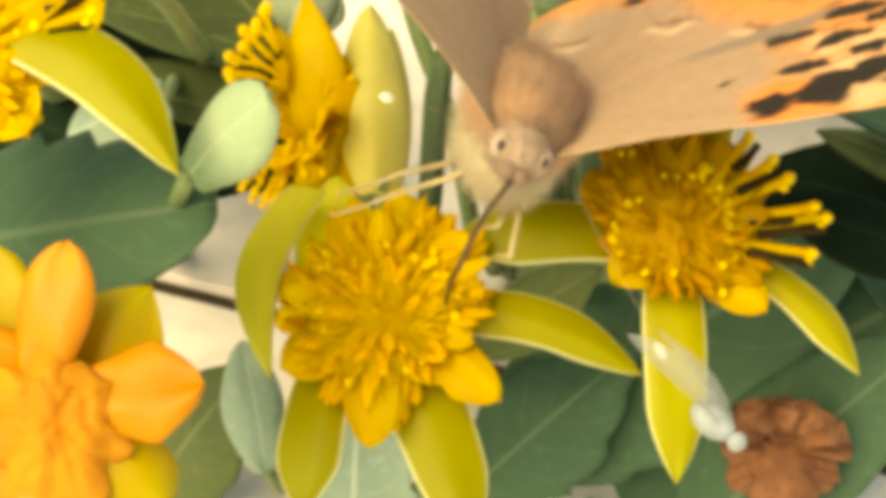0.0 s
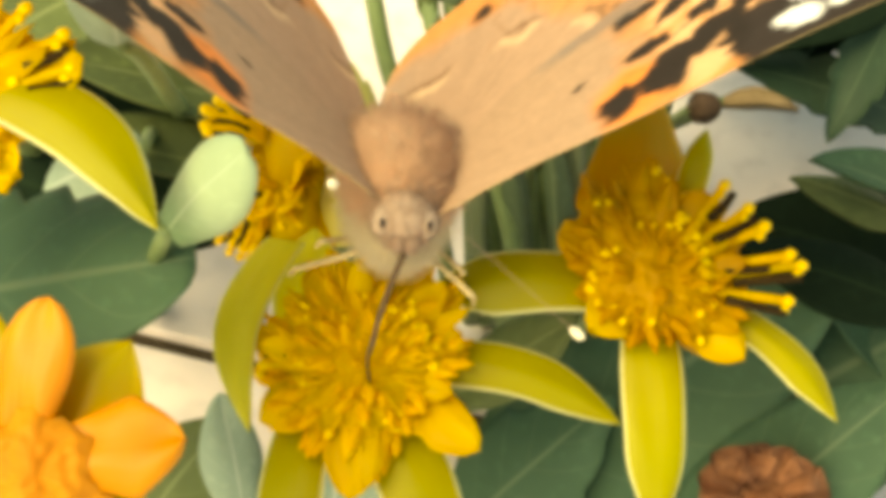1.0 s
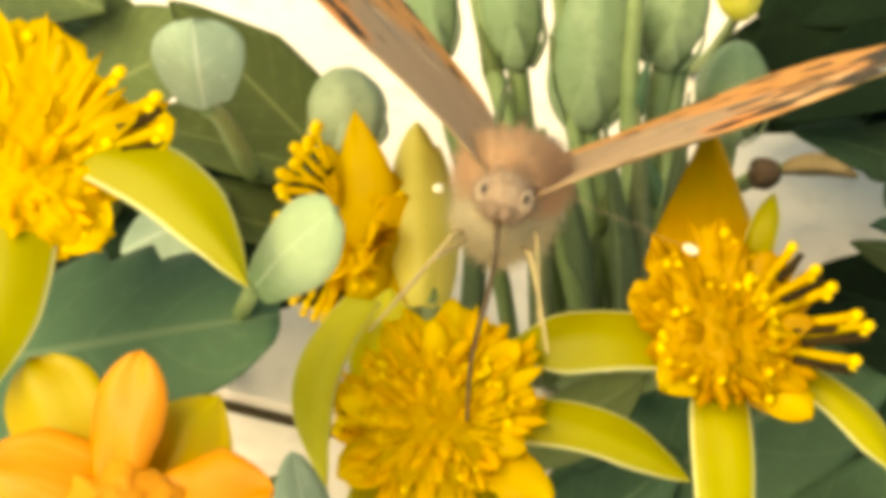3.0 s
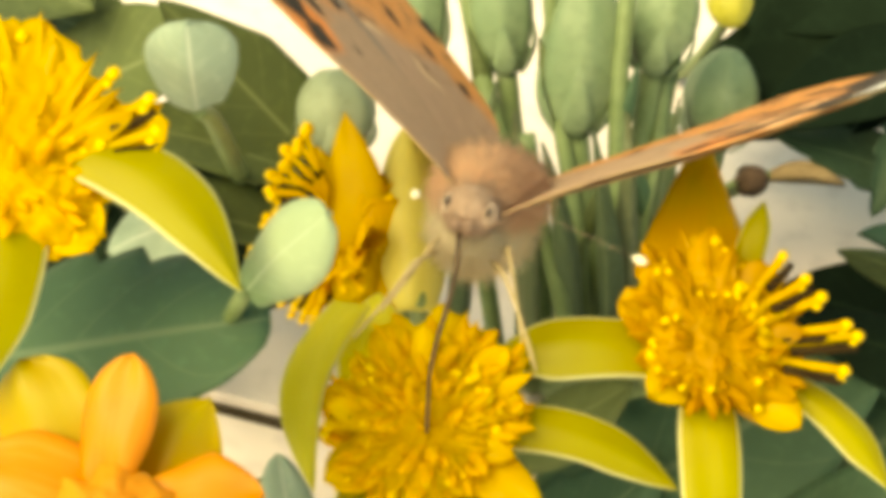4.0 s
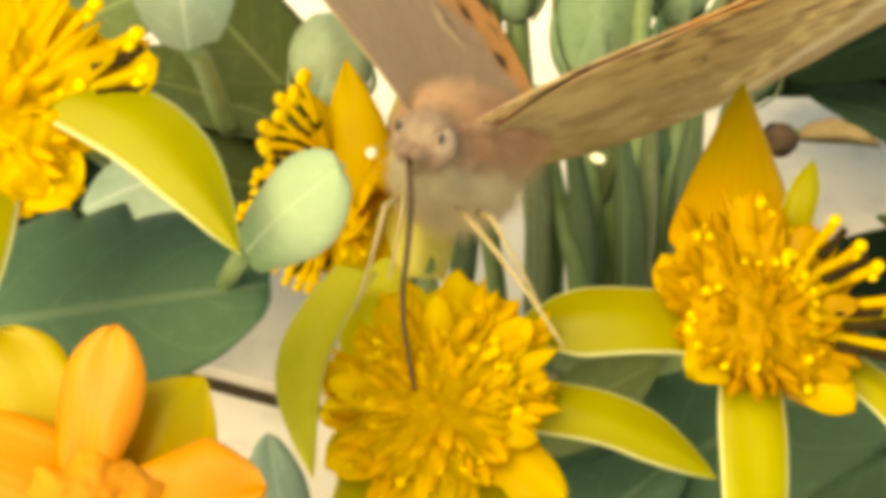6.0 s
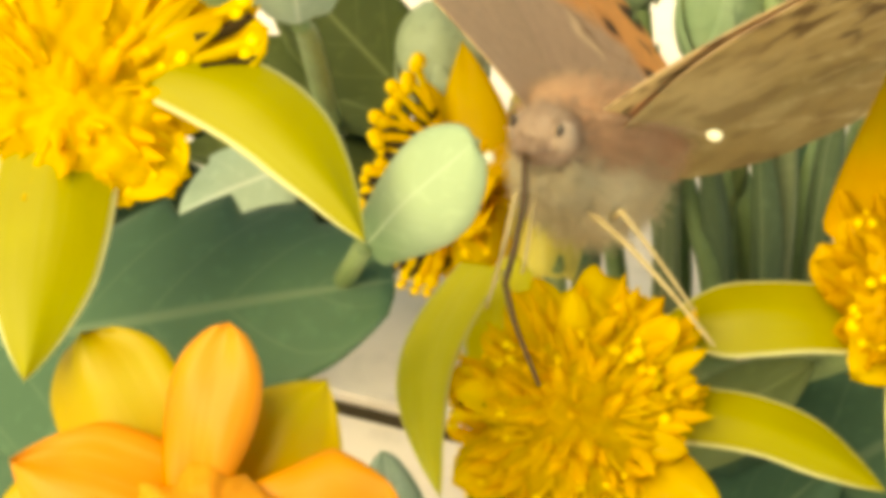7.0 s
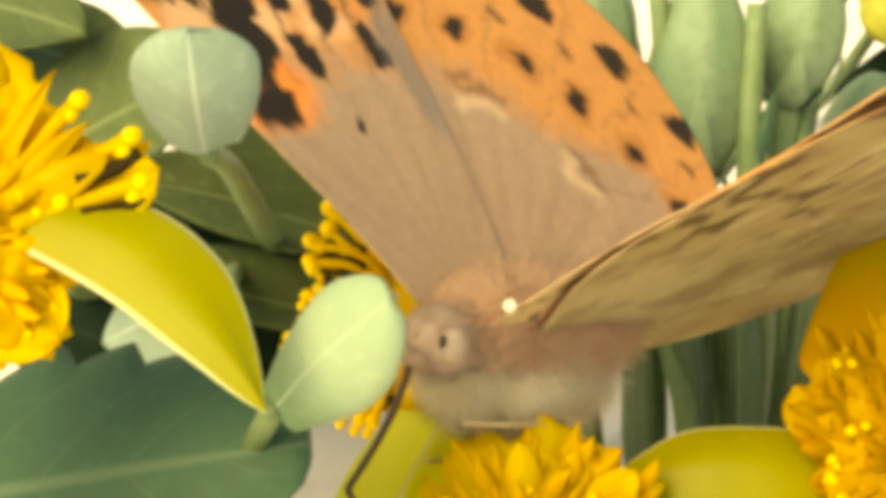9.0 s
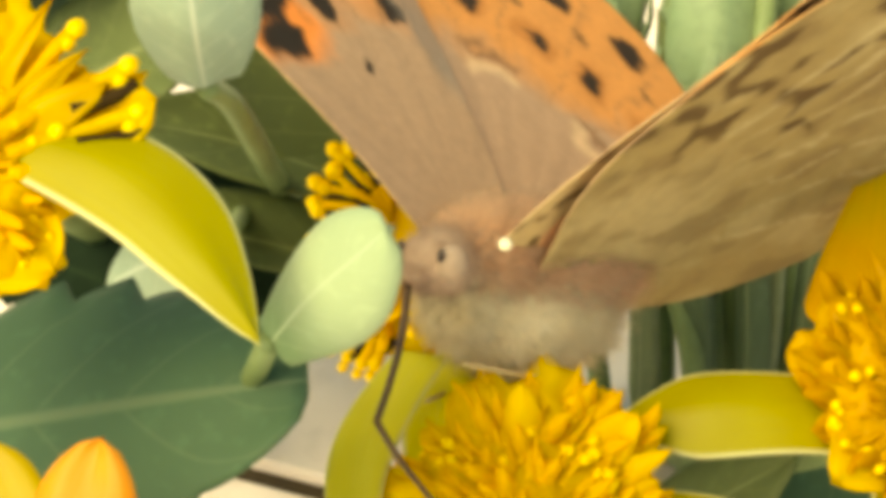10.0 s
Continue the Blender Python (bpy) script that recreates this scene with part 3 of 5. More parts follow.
# The head behind, seen from its side.
yellow_flower((0.2, 134, 4.0), (-0.55, -0.62, 0.45), "golden flower head seen from its side with brown-edged anthers",
       (0, 0, 0), [(120, 6.0, 30), (165, 6.2, 22), (215, 5.0, 24), (270, 4.2, 26), (60, 5.0, 26)], 1.6,
       [(250, 60, 4.4, 3.2), (290, 65, 4.2, 3.2), (330, 50, 5.0, 3.0)],
       [((0.6, 0.8, -1.0), (0.2, 1.0, -4.2), 3.6, 0.3)],
       16, [(124 + 8 * i, 7.0 + 0.5 * (i % 2)) for i in range(8)] + [(208 + 13 * i, 5.2) for i in range(4)], [(145, 36, 0.7, 1.05, 26), (220, 24, 0.7, 1.0, 10)], 3,
       gold=[((1.2, -0.6, -4.2), (-0.6, 0.4, 8.4), 4.0, 0.9, (-0.3, -1, 0.1)), ((-0.2, 1.4, -3.6), (-2.4, 1.8, 6.4), 4.2, 0.5, (-0.4, -1, 0.1)), ((0.6, -0.2, -0.4), (-1.0, -0.4, -5.0), 3.4, 0.5, (-0.3, -1, 0.1)), ((1.2, -1.0, 3.0), (0.8, -0.8, -6.6), 3.4, 0.5, (-0.2, -1, 0.3))], gold_mat=M_YELLOW,
       free=[((-1.6, -0.6, 3.4 - 0.2 * i), (-3.0 - 0.42 * i, -0.6, 7.0 - 0.72 * i)) for i in range(6)] + [((-1.0, -0.8, -0.4 - 0.5 * i), (-4.0 + 0.4 * i, -0.8, 0.8 - 1.1 * i)) for i in range(5)])

# The head nearest the camera's side of the clump.
yellow_flower((-15.7, 101.5, 9.5), (0.05, -0.96, 0.08), "large golden flower head with two broad lime rays",
       (0.3, 0, -2.7), [(90, 8.2, 40), (28, 7.2, 20), (150, 8.2, 30), (2, 6.2, 16), (322, 5.4, 16), (205, 6.0, 26), (255, 4.2, 20), (290, 4.4, 16)], 2.2,
       [(324, 78, 5.2, 4.2), (210, 78, 6.0, 4.4), (20, 80, 8.0, 4.4)],
       [((0.2, -0.6, -2.6), (-0.9, -4.0, -12.9), 4.5, 0.5, (0.15, -1, 0.1)),
        ((3.2, -0.5, -0.9), (11.4, -3.5, -7.9), 3.6, 1.1, (0.3, -1, 0.4), -0.5, -1.0),
        ((-4.0, -0.4, -1.5), (-9.0, -1.0, -6.0), 3.4, 0.6),
        ((-2.5, 1.5, 4.0), (-6.0, 1.0, 11.0), 3.8, 0.6)],
       0, [(4 + 14 * i, 6.9 + 0.3 * (i % 3)) for i in range(4)], [(60, 60, 0.5, 1.0, 12)], 4, shaggy=True, fine=70)


def orange_flower():
    """A broad-petalled orange flower below the large yellow one."""
    root = thing("orange_flower", (-10.2, 96.5, -8.1), "soft orange flower with yellow outer petals", "flower")
    c = Vector((0, 0, 0))
    lump = Cushion((0.6, 0, -1.2), (0.0, -0.97, 0.1), [(100, 3.2, 22), (150, 3.6, 20), (200, 4.4, 20), (245, 4.6, 20), (290, 4.6, 20), (335, 3.6, 18), (30, 3.0, 22)], 2.2, 6.4, True)
    part("heart", lump.mesh(M_AMBERMASS, 90, 24), root, "lumpy amber heart")
    for name, mat, tip, width, base, bulge, face, shape in (
            ("petal", M_ORANGE, (1.1, 0.2, 6.8), 3.4, (-0.4, 0.2, 0.0), 0.6, (-0.25, -1, 0.1), blunt_tip),
            ("petal", M_AMBER, (7.2, -0.6, 0.4), 4.6, (0.6, 0, -0.4), 0.4, (0.1, -1, 0.4), lobe_profile),
            ("petal", M_ORANGE, (-6.8, 0.4, 1.9), 5.4, (0.2, 0.3, -0.6), 0.6, (-0.2, -1, 0.5), ray_profile),
            ("outer_petal", M_LEMON, (5.4, 0.4, -6.0), 4.6, (0.6, 0, -0.4), 0.5, (0.2, -1, 0.1), round_tip),
            ("petal", M_ORANGE, (0.2, -0.8, -6.4), 5.2, (0, 0, -0.6), 0.5, (0, -1, 0.1), round_tip),
            ("petal", M_AMBER, (-5.4, 0.4, -4.4), 5.6, (-0.4, 0, -0.4), 0.5, (-0.2, -1, 0.1), round_tip),
            ("outer_petal", M_LEMON, (-4.6, 3.0, 6.4), 5.4, (-1.0, 2.2, -0.6), 0.5, (-0.2, -1, 0.2), blunt_tip),
            ("outer_petal", M_LEMON, (4.4, 3.4, 4.6), 4.6, (0.9, 2.2, -0.6), 0.4, (0.2, -1, 0.2), ray_profile),
            ("outer_petal", M_LEMON, (-8.4, 2.6, -1.8), 5.6, (-1.0, 2.0, -0.6), 0.4, (-0.2, -1, 0.2), round_tip)):
        me = blade(name, mat, base, tip, width, face, bulge=bulge, cup=-0.6, profile=shape, rows=24, cols=12, thick=0.35, seed=int(10 * width + tip[0]), ripple=0.14)
        part(name, me, root, "yellow outer petal" if mat is M_LEMON else "")
    part("receptacle", ovoid("receptacle", M_STEM, (0, 4.5, -2.0), (0, 1.2, -0.2), 1.8, 8, 0.06, 0.5), root)
    part("stalk", tube("stalk", M_STEM, [(0, 4, -2), (-1, 14, -3), (-1.5, 32, -2), (-2, 60, -4.5)], 0.9, 1.2), root)
    return root


orange_flower()


# ---- stalks under the heads ----
def stalk(points, radius, label, group="flower stalks", name="flower_stalk", mat=M_STEM):
    p0 = Vector(points[0])
    root = thing(name, tuple(p0), label, "stalk", group)
    part("stem", tube("stem", mat, [Vector(p) - p0 for p in points], radius, radius * 1.25, 8, 6), root)
    return root


stalk([(5.0, 123.5, -6.8), (6.5, 133, -9), (8.5, 146, -11), (9.5, 162.5, -10)], 0.8, "smooth green stalk below a flower head")
stalk([(20.0, 124, -2.3), (18.5, 136, -4.5), (15.5, 150, -6), (14.0, 166.5, -6)], 0.85, "smooth green stalk below a flower head")
stalk([(1.9, 136.5, 1.9), (4.0, 146, -2), (5.5, 156, -6), (6.0, 164.5, -8)], 0.7, "smooth green stalk below a flower head")
stalk([(-15.8, 105.2, 9.2), (-17.5, 122, 8.5), (-18, 148, 7), (-18, 178.5, 6)], 0.9, "smooth green stalk below a flower head")


# ---- leaves ----
def leaf(base, tip, width, mat, label, face=(0, -1, 0.3), bulge=1.0, cup=-0.8, teeth=0, bite=0.14, profile=leaf_profile, sway=0.0, thick=0.7, seed=0, foot=None, cols=14, rows=30, group="fleshy leaves"):
    b = Vector(base)
    root = thing("leaf", base, label, "leaf", group)
    me = blade("leaf_blade", mat, (0, 0, 0), Vector(tip) - b, width, face, bulge, cup, profile, teeth, bite, 0.10, thick, rows, cols, sway, seed)
    part("leaf_blade", me, root)
    if foot:
        line = [(0, 0.2, 0)] + [Vector(f) - b for f in foot]
        part("leaf_stalk", tube("leaf_stalk", M_STEM, line, 0.42, 0.8, 7, 5), root)
    return root


def spoon_profile(s):
    return 0.55 + 0.45 * math.sin(math.pi * min(1, s * 1.02)) if s < 0.55 else max(0.0, 1 - ((s - 0.55) / 0.45) ** 2) ** 0.5


GREEN, PALE, OLIVE, DEEP = ("grey-green fleshy leaf with a pale midrib", "bloomy rounded leaf tip among flowers, painted pale as lit",
                            "olive-green fleshy leaf in the shade", "leaf coloured near-black green for heavy shade")

# Broad toothed leaf under the large head, and the pale rounded one before it.
leaf((-24, 116, -3.0), (-3.6, 107.6, 0.1), 13.6, M_LEAF, "broad grey-green toothed leaf with a pale midrib", (0.05, -1, 0.55), 1.0, -0.9, 6, 0.22, lambda s: max(0.0, math.sin(math.pi * (0.12 + 0.85 * s))) ** 0.65, 0.6, seed=3, foot=[(-30, 128, -4), (-32, 150, -8), (-32, 164, -8.5)])
leaf((-4.5, 103.5, 1.5), (-0.3, 98.9, 5.2), 4.0, M_TIP, PALE, (0.1, -1, 0.35), 0.4, -0.9, 0, 0, spoon_profile, seed=5, foot=[(-8, 120, -3), (-12, 140, -5), (-12, 167.5, -5)])
# Pale leaf in the gap, and the bloomy rounded one at the top.
leaf((-9.8, 141, 6.2), (-16.2, 142, 3.6), 5.6, M_MINT, "small pale mint leaf between larger ones", (0.2, -1, 0.3), 0.5, -0.7, 3, 0.14, seed=7, foot=[(-10, 156, 8), (-9, 178.5, 6)])
leaf((-7.4, 110, 10.8), (-7.7, 107, 15.0), 4.7, M_MINT, "pale bloomy rounded leaf", (0.0, -1, 0.15), 0.6, -1.1, 0, 0, spoon_profile, seed=9, foot=[(-7.6, 122, 11), (-8, 150, 9), (-8, 179.5, 7)])
# Olive leaves behind.
leaf((-3.3, 152, 9.1), (-16.4, 146, 12.5), 6.2, M_OLIVE, OLIVE, (0, -1, 0.7), 0.6, 0.9, 0, seed=11, foot=[(1, 160, 7), (2, 168, 4), (2, 176.5, 4)])
leaf((-2.6, 151, 4.3), (-16.9, 146, 7.3), 5.8, M_OLIVE, OLIVE, (0, -1, 0.9), 0.6, 0.9, 0, seed=13, foot=[(1, 158, 3), (2, 165, 1), (2, 173.5, 1)])
leaf((-3.0, 153, 10.1), (-13.4, 147, 20.9), 7.8, M_OLIVE, OLIVE, (0.5, -1, 0.1), 0.3, 0.4, 0, profile=strap_profile, seed=15, foot=[(0, 160, 6), (1, 176, 3.5)])
leaf((-23.2, 156, 13.3), (-9.7, 149, 19), 10.0, M_OLIVE, OLIVE, (0, -1, 0.5), 0.6, 0.9, 0, seed=17, foot=[(-25, 166, 11), (-25, 182.5, 10)])
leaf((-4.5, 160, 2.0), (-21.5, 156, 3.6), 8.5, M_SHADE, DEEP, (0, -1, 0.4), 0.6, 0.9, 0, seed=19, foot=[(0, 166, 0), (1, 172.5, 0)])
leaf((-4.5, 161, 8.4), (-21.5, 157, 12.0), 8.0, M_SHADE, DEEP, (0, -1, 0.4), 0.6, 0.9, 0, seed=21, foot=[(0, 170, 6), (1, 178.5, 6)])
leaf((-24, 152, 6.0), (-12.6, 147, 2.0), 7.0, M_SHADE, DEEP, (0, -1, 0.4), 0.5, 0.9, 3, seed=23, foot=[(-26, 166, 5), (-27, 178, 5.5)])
leaf((-33.6, 152, 1.3), (-23.2, 148, 1), 9, M_LEAF, GREEN, (0, -1, 0.5), 0.6, 0.8, 0, seed=81, foot=[(-35.6, 160, 0.3), (-35.6, 172.834, 0.3)])
leaf((-29.7, 158, 24.4), (-18.2, 150, 20.6), 9, M_OLIVE, OLIVE, (0, -1, 0.5), 0.6, 0.8, 0, seed=82, foot=[(-31.7, 166, 23.4), (-31.7, 195.934, 23.4)])
leaf((-25, 160, 21.9), (-15.3, 156, 17.7), 7, M_OLIVE, OLIVE, (0, -1, 0.5), 0.6, 0.8, 0, seed=83, foot=[(-27, 168, 20.9), (-27, 193.434, 20.9)])
# Below the orange flower.
leaf((-13.0, 150, -22.0), (-4.4, 141, -11.0), 8.4, M_OLIVE, OLIVE, (-0.2, -1, 0.2), 0.6, -0.6, 0, profile=strap_profile, seed=25, foot=[(-14, 152.5, -20)])
leaf((-3.4, 141, -18.0), (-4.8, 139.5, -9.4), 4.0, M_MINT, "grey bloomy leaf standing over pale paving", (0.3, -1, 0.2), 0.4, -0.8, 0, 0, oval_profile, seed=27, foot=[(-3, 148, -20), (-3, 152.5, -20)])
leaf((2.0, 142, -24.0), (2.6, 139, -12.6), 8.6, M_MINT, "mint-pale toothed leaf below a flower head", (0, -1, 0.6), 0.6, 0.9, 4, 0.2, seed=29, foot=[(2, 148.5, -24)])
leaf((-24, 126, -12), (-11.0, 120, -4.0), 8.5, M_LEAF, GREEN, (0, -1, 0.4), 0.6, -0.8, 3, seed=31, foot=[(-27, 145, -14), (-27, 158.5, -14)])
# Large leaves under the head beside the butterfly.
leaf((19.0, 149, -19.0), (46.0, 141, -3.0), 17.0, M_LEAF, "broad grey-green leaf in the shade of flower heads", (0.1, -1, 0.5), 1.0, -1.0, 3, 0.08, seed=34, foot=[(14, 152, -19), (12, 153.5, -19)])
leaf((12.0, 148, -17.0), (35.0, 137, -2.0), 15.0, M_LEAF, "large grey-green leaf under flower heads", (0.1, -1, 0.5), 1.2, -1.2, 4, 0.10, seed=33, foot=[(8, 152, -18), (6, 154.5, -18)])
leaf((10.0, 141, -10.0), (17.5, 132, -4.4), 4.6, M_OLIVE, OLIVE, (0.3, -1, 0.4), 0.5, -0.8, 0, seed=35, foot=[(7, 152, -12), (6, 160.5, -12)])
leaf((9.5, 144, -20.0), (20.5, 141, -10.0), 9.0, M_LEAF, "dark toothed grey-green leaf", (0, -1, 0.5), 0.5, -0.7, 5, 0.2, seed=37, foot=[(7, 150, -21), (6, 151.5, -21)])
leaf((24.0, 140, -22.0), (38.0, 134, -9.0), 10.0, M_LEAF, GREEN, (0, -1, 0.4), 0.8, -0.8, 0, seed=39, foot=[(20, 148, -22), (18, 150.5, -22)])
leaf((42.0, 148, -10.0), (32.5, 140, -1.8), 7.0, M_LEAF, GREEN, (0.2, -1, 0.5), 0.7, 0.9, 0, seed=41, foot=[(45, 158, -10), (46, 162.5, -10)])
# Near-black leaf put where a dark opening shows beside the head.
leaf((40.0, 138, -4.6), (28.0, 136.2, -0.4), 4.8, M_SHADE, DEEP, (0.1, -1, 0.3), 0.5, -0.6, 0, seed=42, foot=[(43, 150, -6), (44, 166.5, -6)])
# Leaves with deep shade in their colour, toothed and dry leaves at the far side.
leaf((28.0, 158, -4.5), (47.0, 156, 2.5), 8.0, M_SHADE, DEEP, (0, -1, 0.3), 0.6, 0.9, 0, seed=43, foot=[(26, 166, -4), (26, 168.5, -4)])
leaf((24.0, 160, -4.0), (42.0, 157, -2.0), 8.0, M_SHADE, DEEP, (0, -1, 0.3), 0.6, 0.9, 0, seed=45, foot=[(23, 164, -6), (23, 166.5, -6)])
leaf((48.0, 170, 8.0), (31.5, 163, 12.6), 6.5, M_SHADEDLEAF, "dark green leaf with saw-toothed edges", (0, -1, 0.5), 0.5, 0.8, 6, 0.24, seed=47, foot=[(50, 178, 7), (50, 179.5, 7)])
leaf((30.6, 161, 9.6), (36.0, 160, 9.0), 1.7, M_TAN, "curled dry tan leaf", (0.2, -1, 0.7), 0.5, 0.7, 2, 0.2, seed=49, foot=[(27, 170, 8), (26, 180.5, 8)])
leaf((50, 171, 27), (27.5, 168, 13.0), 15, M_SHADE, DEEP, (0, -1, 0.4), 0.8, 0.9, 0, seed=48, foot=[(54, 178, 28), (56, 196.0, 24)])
leaf((44.5, 166, 17), (38.6, 163, 6.6), 5.0, M_SHADEDLEAF, "hanging dark green leaf with saw-toothed edges", (0, -1, 0.4), 0.5, 0.8, 6, 0.26, seed=50, foot=[(47, 176, 15), (48, 187.5, 15)])
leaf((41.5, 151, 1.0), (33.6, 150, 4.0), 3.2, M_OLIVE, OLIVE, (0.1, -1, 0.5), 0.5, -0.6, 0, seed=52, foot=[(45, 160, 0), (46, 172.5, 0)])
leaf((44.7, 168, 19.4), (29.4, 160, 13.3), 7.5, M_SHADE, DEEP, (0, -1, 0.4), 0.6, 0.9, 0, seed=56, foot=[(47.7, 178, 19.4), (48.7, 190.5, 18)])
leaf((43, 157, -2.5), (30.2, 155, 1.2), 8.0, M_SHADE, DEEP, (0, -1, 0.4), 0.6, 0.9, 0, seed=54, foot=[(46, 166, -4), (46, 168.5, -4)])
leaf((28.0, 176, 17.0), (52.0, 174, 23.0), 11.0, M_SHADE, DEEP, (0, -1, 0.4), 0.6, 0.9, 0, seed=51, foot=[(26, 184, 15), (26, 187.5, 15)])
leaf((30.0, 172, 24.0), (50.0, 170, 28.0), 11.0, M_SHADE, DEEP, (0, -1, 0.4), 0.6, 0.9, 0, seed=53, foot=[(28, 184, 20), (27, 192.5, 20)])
leaf((44.0, 152, 2.0), (34.5, 147, 5.2), 4.0, M_LEAF, GREEN, (0, -1, 0.7), 0.5, 0.9, 0, seed=55, foot=[(47, 164, 1), (48, 173.5, 1)])
# Behind the butterfly.
for k, (x, u, lean, mat) in enumerate(((11.0, 3.0, 1.0, M_GREYLEAF), (13.5, 1.0, 2.2, M_DULLLEAF), (16.5, 2.0, 1.5, M_DULLLEAF), (18.6, 3.0, 0.6, M_GREYLEAF), (21.5, 4.0, -0.5, M_DULLLEAF), (9.0, 5.0, -1.5, M_DULLLEAF))):
    leaf((x + lean, 158, u - 8), (x - 0.4 * lean, 144, u + 10), 1.9, mat, "narrow upright green leaf among stalks", (0.4 if k % 2 else -0.4, -1, 0.1), 0.5, -0.7, 0, profile=strap_profile, sway=0.5 * lean, seed=60 + k, foot=[(x + lean, 163.5, u - 9)], group="upright narrow leaves")


# ---- buds and their stalks ----
def bud(base, tip, radius, label, foot, ribs=7, mat=M_BUD, sharp=0.6, fat=1.0):
    root = thing("flower_bud", base, label, "flower bud", "green flower buds")
    b = Vector(base)
    way = Vector(tip) - b
    part("bud_body", ovoid("bud_body", mat, (0, 0, 0), way, radius, ribs, 0.05, sharp, 28, 18, fat), root)
    side = way.cross(Vector((0, 1, 0))).normalized()
    for k in range(5):
        a = radians(72 * k + 15)
        out = (side * math.cos(a) + way.cross(side).normalized() * math.sin(a)) * radius
        me = blade("bract", mat, out * 0.5 - way * 0.02, out * 0.98 + way * 0.45, radius * 0.8, out, 0.25 * radius, -0.1, point_profile, rows=8, cols=4, thick=0.2, ripple=0.01, seed=k)
        part("bract", me, root)
    part("stem", tube("stem", M_STEM, [way * 0.02] + [Vector(f) - b for f in foot], radius * 0.34, radius * 0.36, 8, 6), root)
    return root


bud((-1.3, 153, 10.7), (-1.9, 152, 16.6), 2.9, "round pale bloomy bud", [(0, 158, 6), (1, 166, 3), (1.5, 175.0, 2.5)], mat=M_PALEBUD)
bud((27.2, 167, 12.0), (28.2, 165, 19.4), 2.9, "bloomy green bud before dark leaves", [(26.5, 170, 8), (26, 176, 6), (26, 178.5, 6)])
bud((15.6, 156, 12.5), (16.6, 154, 24.5), 3.0, "long ribbed green bud", [(16.2, 157, 8), (17.6, 158, 2), (18.2, 165, -3), (18.2, 168.5, -4)], fat=0.85)
bud((21.4, 158, 17.0), (23.0, 156, 25.0), 2.6, "ribbed green bud on a slim stalk", [(20.6, 159, 11), (19.6, 160, 3), (19.4, 166, -3), (19.4, 168.5, -4)])
bud((10.8, 158, 17.0), (9.8, 156, 26.0), 2.4, "ribbed green bud on a slim stalk", [(11.6, 160, 11), (13.4, 160, 3), (14, 166, -3), (14, 168.5, -4)])
bud((5.0, 160, 18.0), (4.0, 158, 27.0), 2.0, "slim green bud on a slim stalk", [(6.2, 161, 12), (9, 162, 4), (10.4, 167, -3), (10.4, 168.5, -4)])
for k, pts in enumerate(([(13.6, 154, 24), (14.4, 155, 14), (16.0, 156, 4), (16.6, 162, -6), (16.6, 165.5, -7)],
                         [(19.0, 152, 22), (18.4, 153, 12), (19.0, 155, 3), (19.2, 160, -7), (19.2, 164.5, -8)],
                         [(7.6, 157, 24), (9.4, 157, 15), (12.0, 157, 5), (13.0, 162, -5), (13.0, 166.5, -6)],
                         [(24.2, 160, 26), (22.4, 159, 16), (21.4, 158, 6), (21.0, 163, -4), (21.0, 167.5, -5)],
                         [(11.8, 150, 12), (12.8, 151, 6), (14.6, 153, 0), (15.4, 159, -7), (15.4, 164.5, -8)])):
    st = stalk(pts, 0.55 + 0.08 * (k % 3), "slim green stalk rising behind the butterfly", "slim stalks", "plant_stalk")
    for n in (0, 1):
        at = Vector(pts[1 + n]) - Vector(pts[0])
        side = 1 if (k + n) % 2 else -1
        part("leaflet", blade("leaflet", M_LEAF if k % 2 else M_OLIVE, at, at + Vector((1.5 * side, -0.8, 5.2)), 1.6, (0.3 * side, -1, 0.1), 0.5, -0.4, point_profile, rows=12, cols=6, thick=0.3, seed=k * 3 + n), st)


bud((28.4, 161.5, 9.2), (30.2, 160.0, 9.2), 1.2, "small withered dark brown bud", [(27.0, 166, 8), (26, 176, 6), (26, 178.5, 6)], mat=M_WITHER)
bud((26.0, 152, 22.9), (26.3, 150.5, 19.6), 1.6, "drooping yellow-green bud before dark leaves", [(25.4, 154, 24.8), (23.6, 158, 20.5), (22.0, 164, 8), (21.6, 170.0, -1)], mat=M_YBUD)


def bract_bud():
    """The tall olive-yellow bract that stands between two heads."""
    root = thing("bract", (3.8, 131, 0.2), "tall olive-yellow bract between flower heads", "bract")
    for n, (dx, w, face) in enumerate(((0.0, 4.4, (0.1, -1, 0.1)), (1.1, 3.6, (0.6, -1, 0.1)))):
        part("bract_blade", blade("bract_blade", M_BRACT, (dx, 0.6 * n, 0), (-0.3 + 1.2 * dx, 5.5 + n, 11.6 - 1.5 * n), w * 0.95, face, 0.9, -1.3, oval_profile, rows=24, cols=12, thick=0.4, seed=70 + n), root)
    part("stem", tube("stem", M_STEM, [(0.3, 0.3, 0.6), (1.2, 10, -4), (2.2, 22, -9), (3.0, 33.0, -9.4)], 0.6, 0.8), root)


bract_bud()


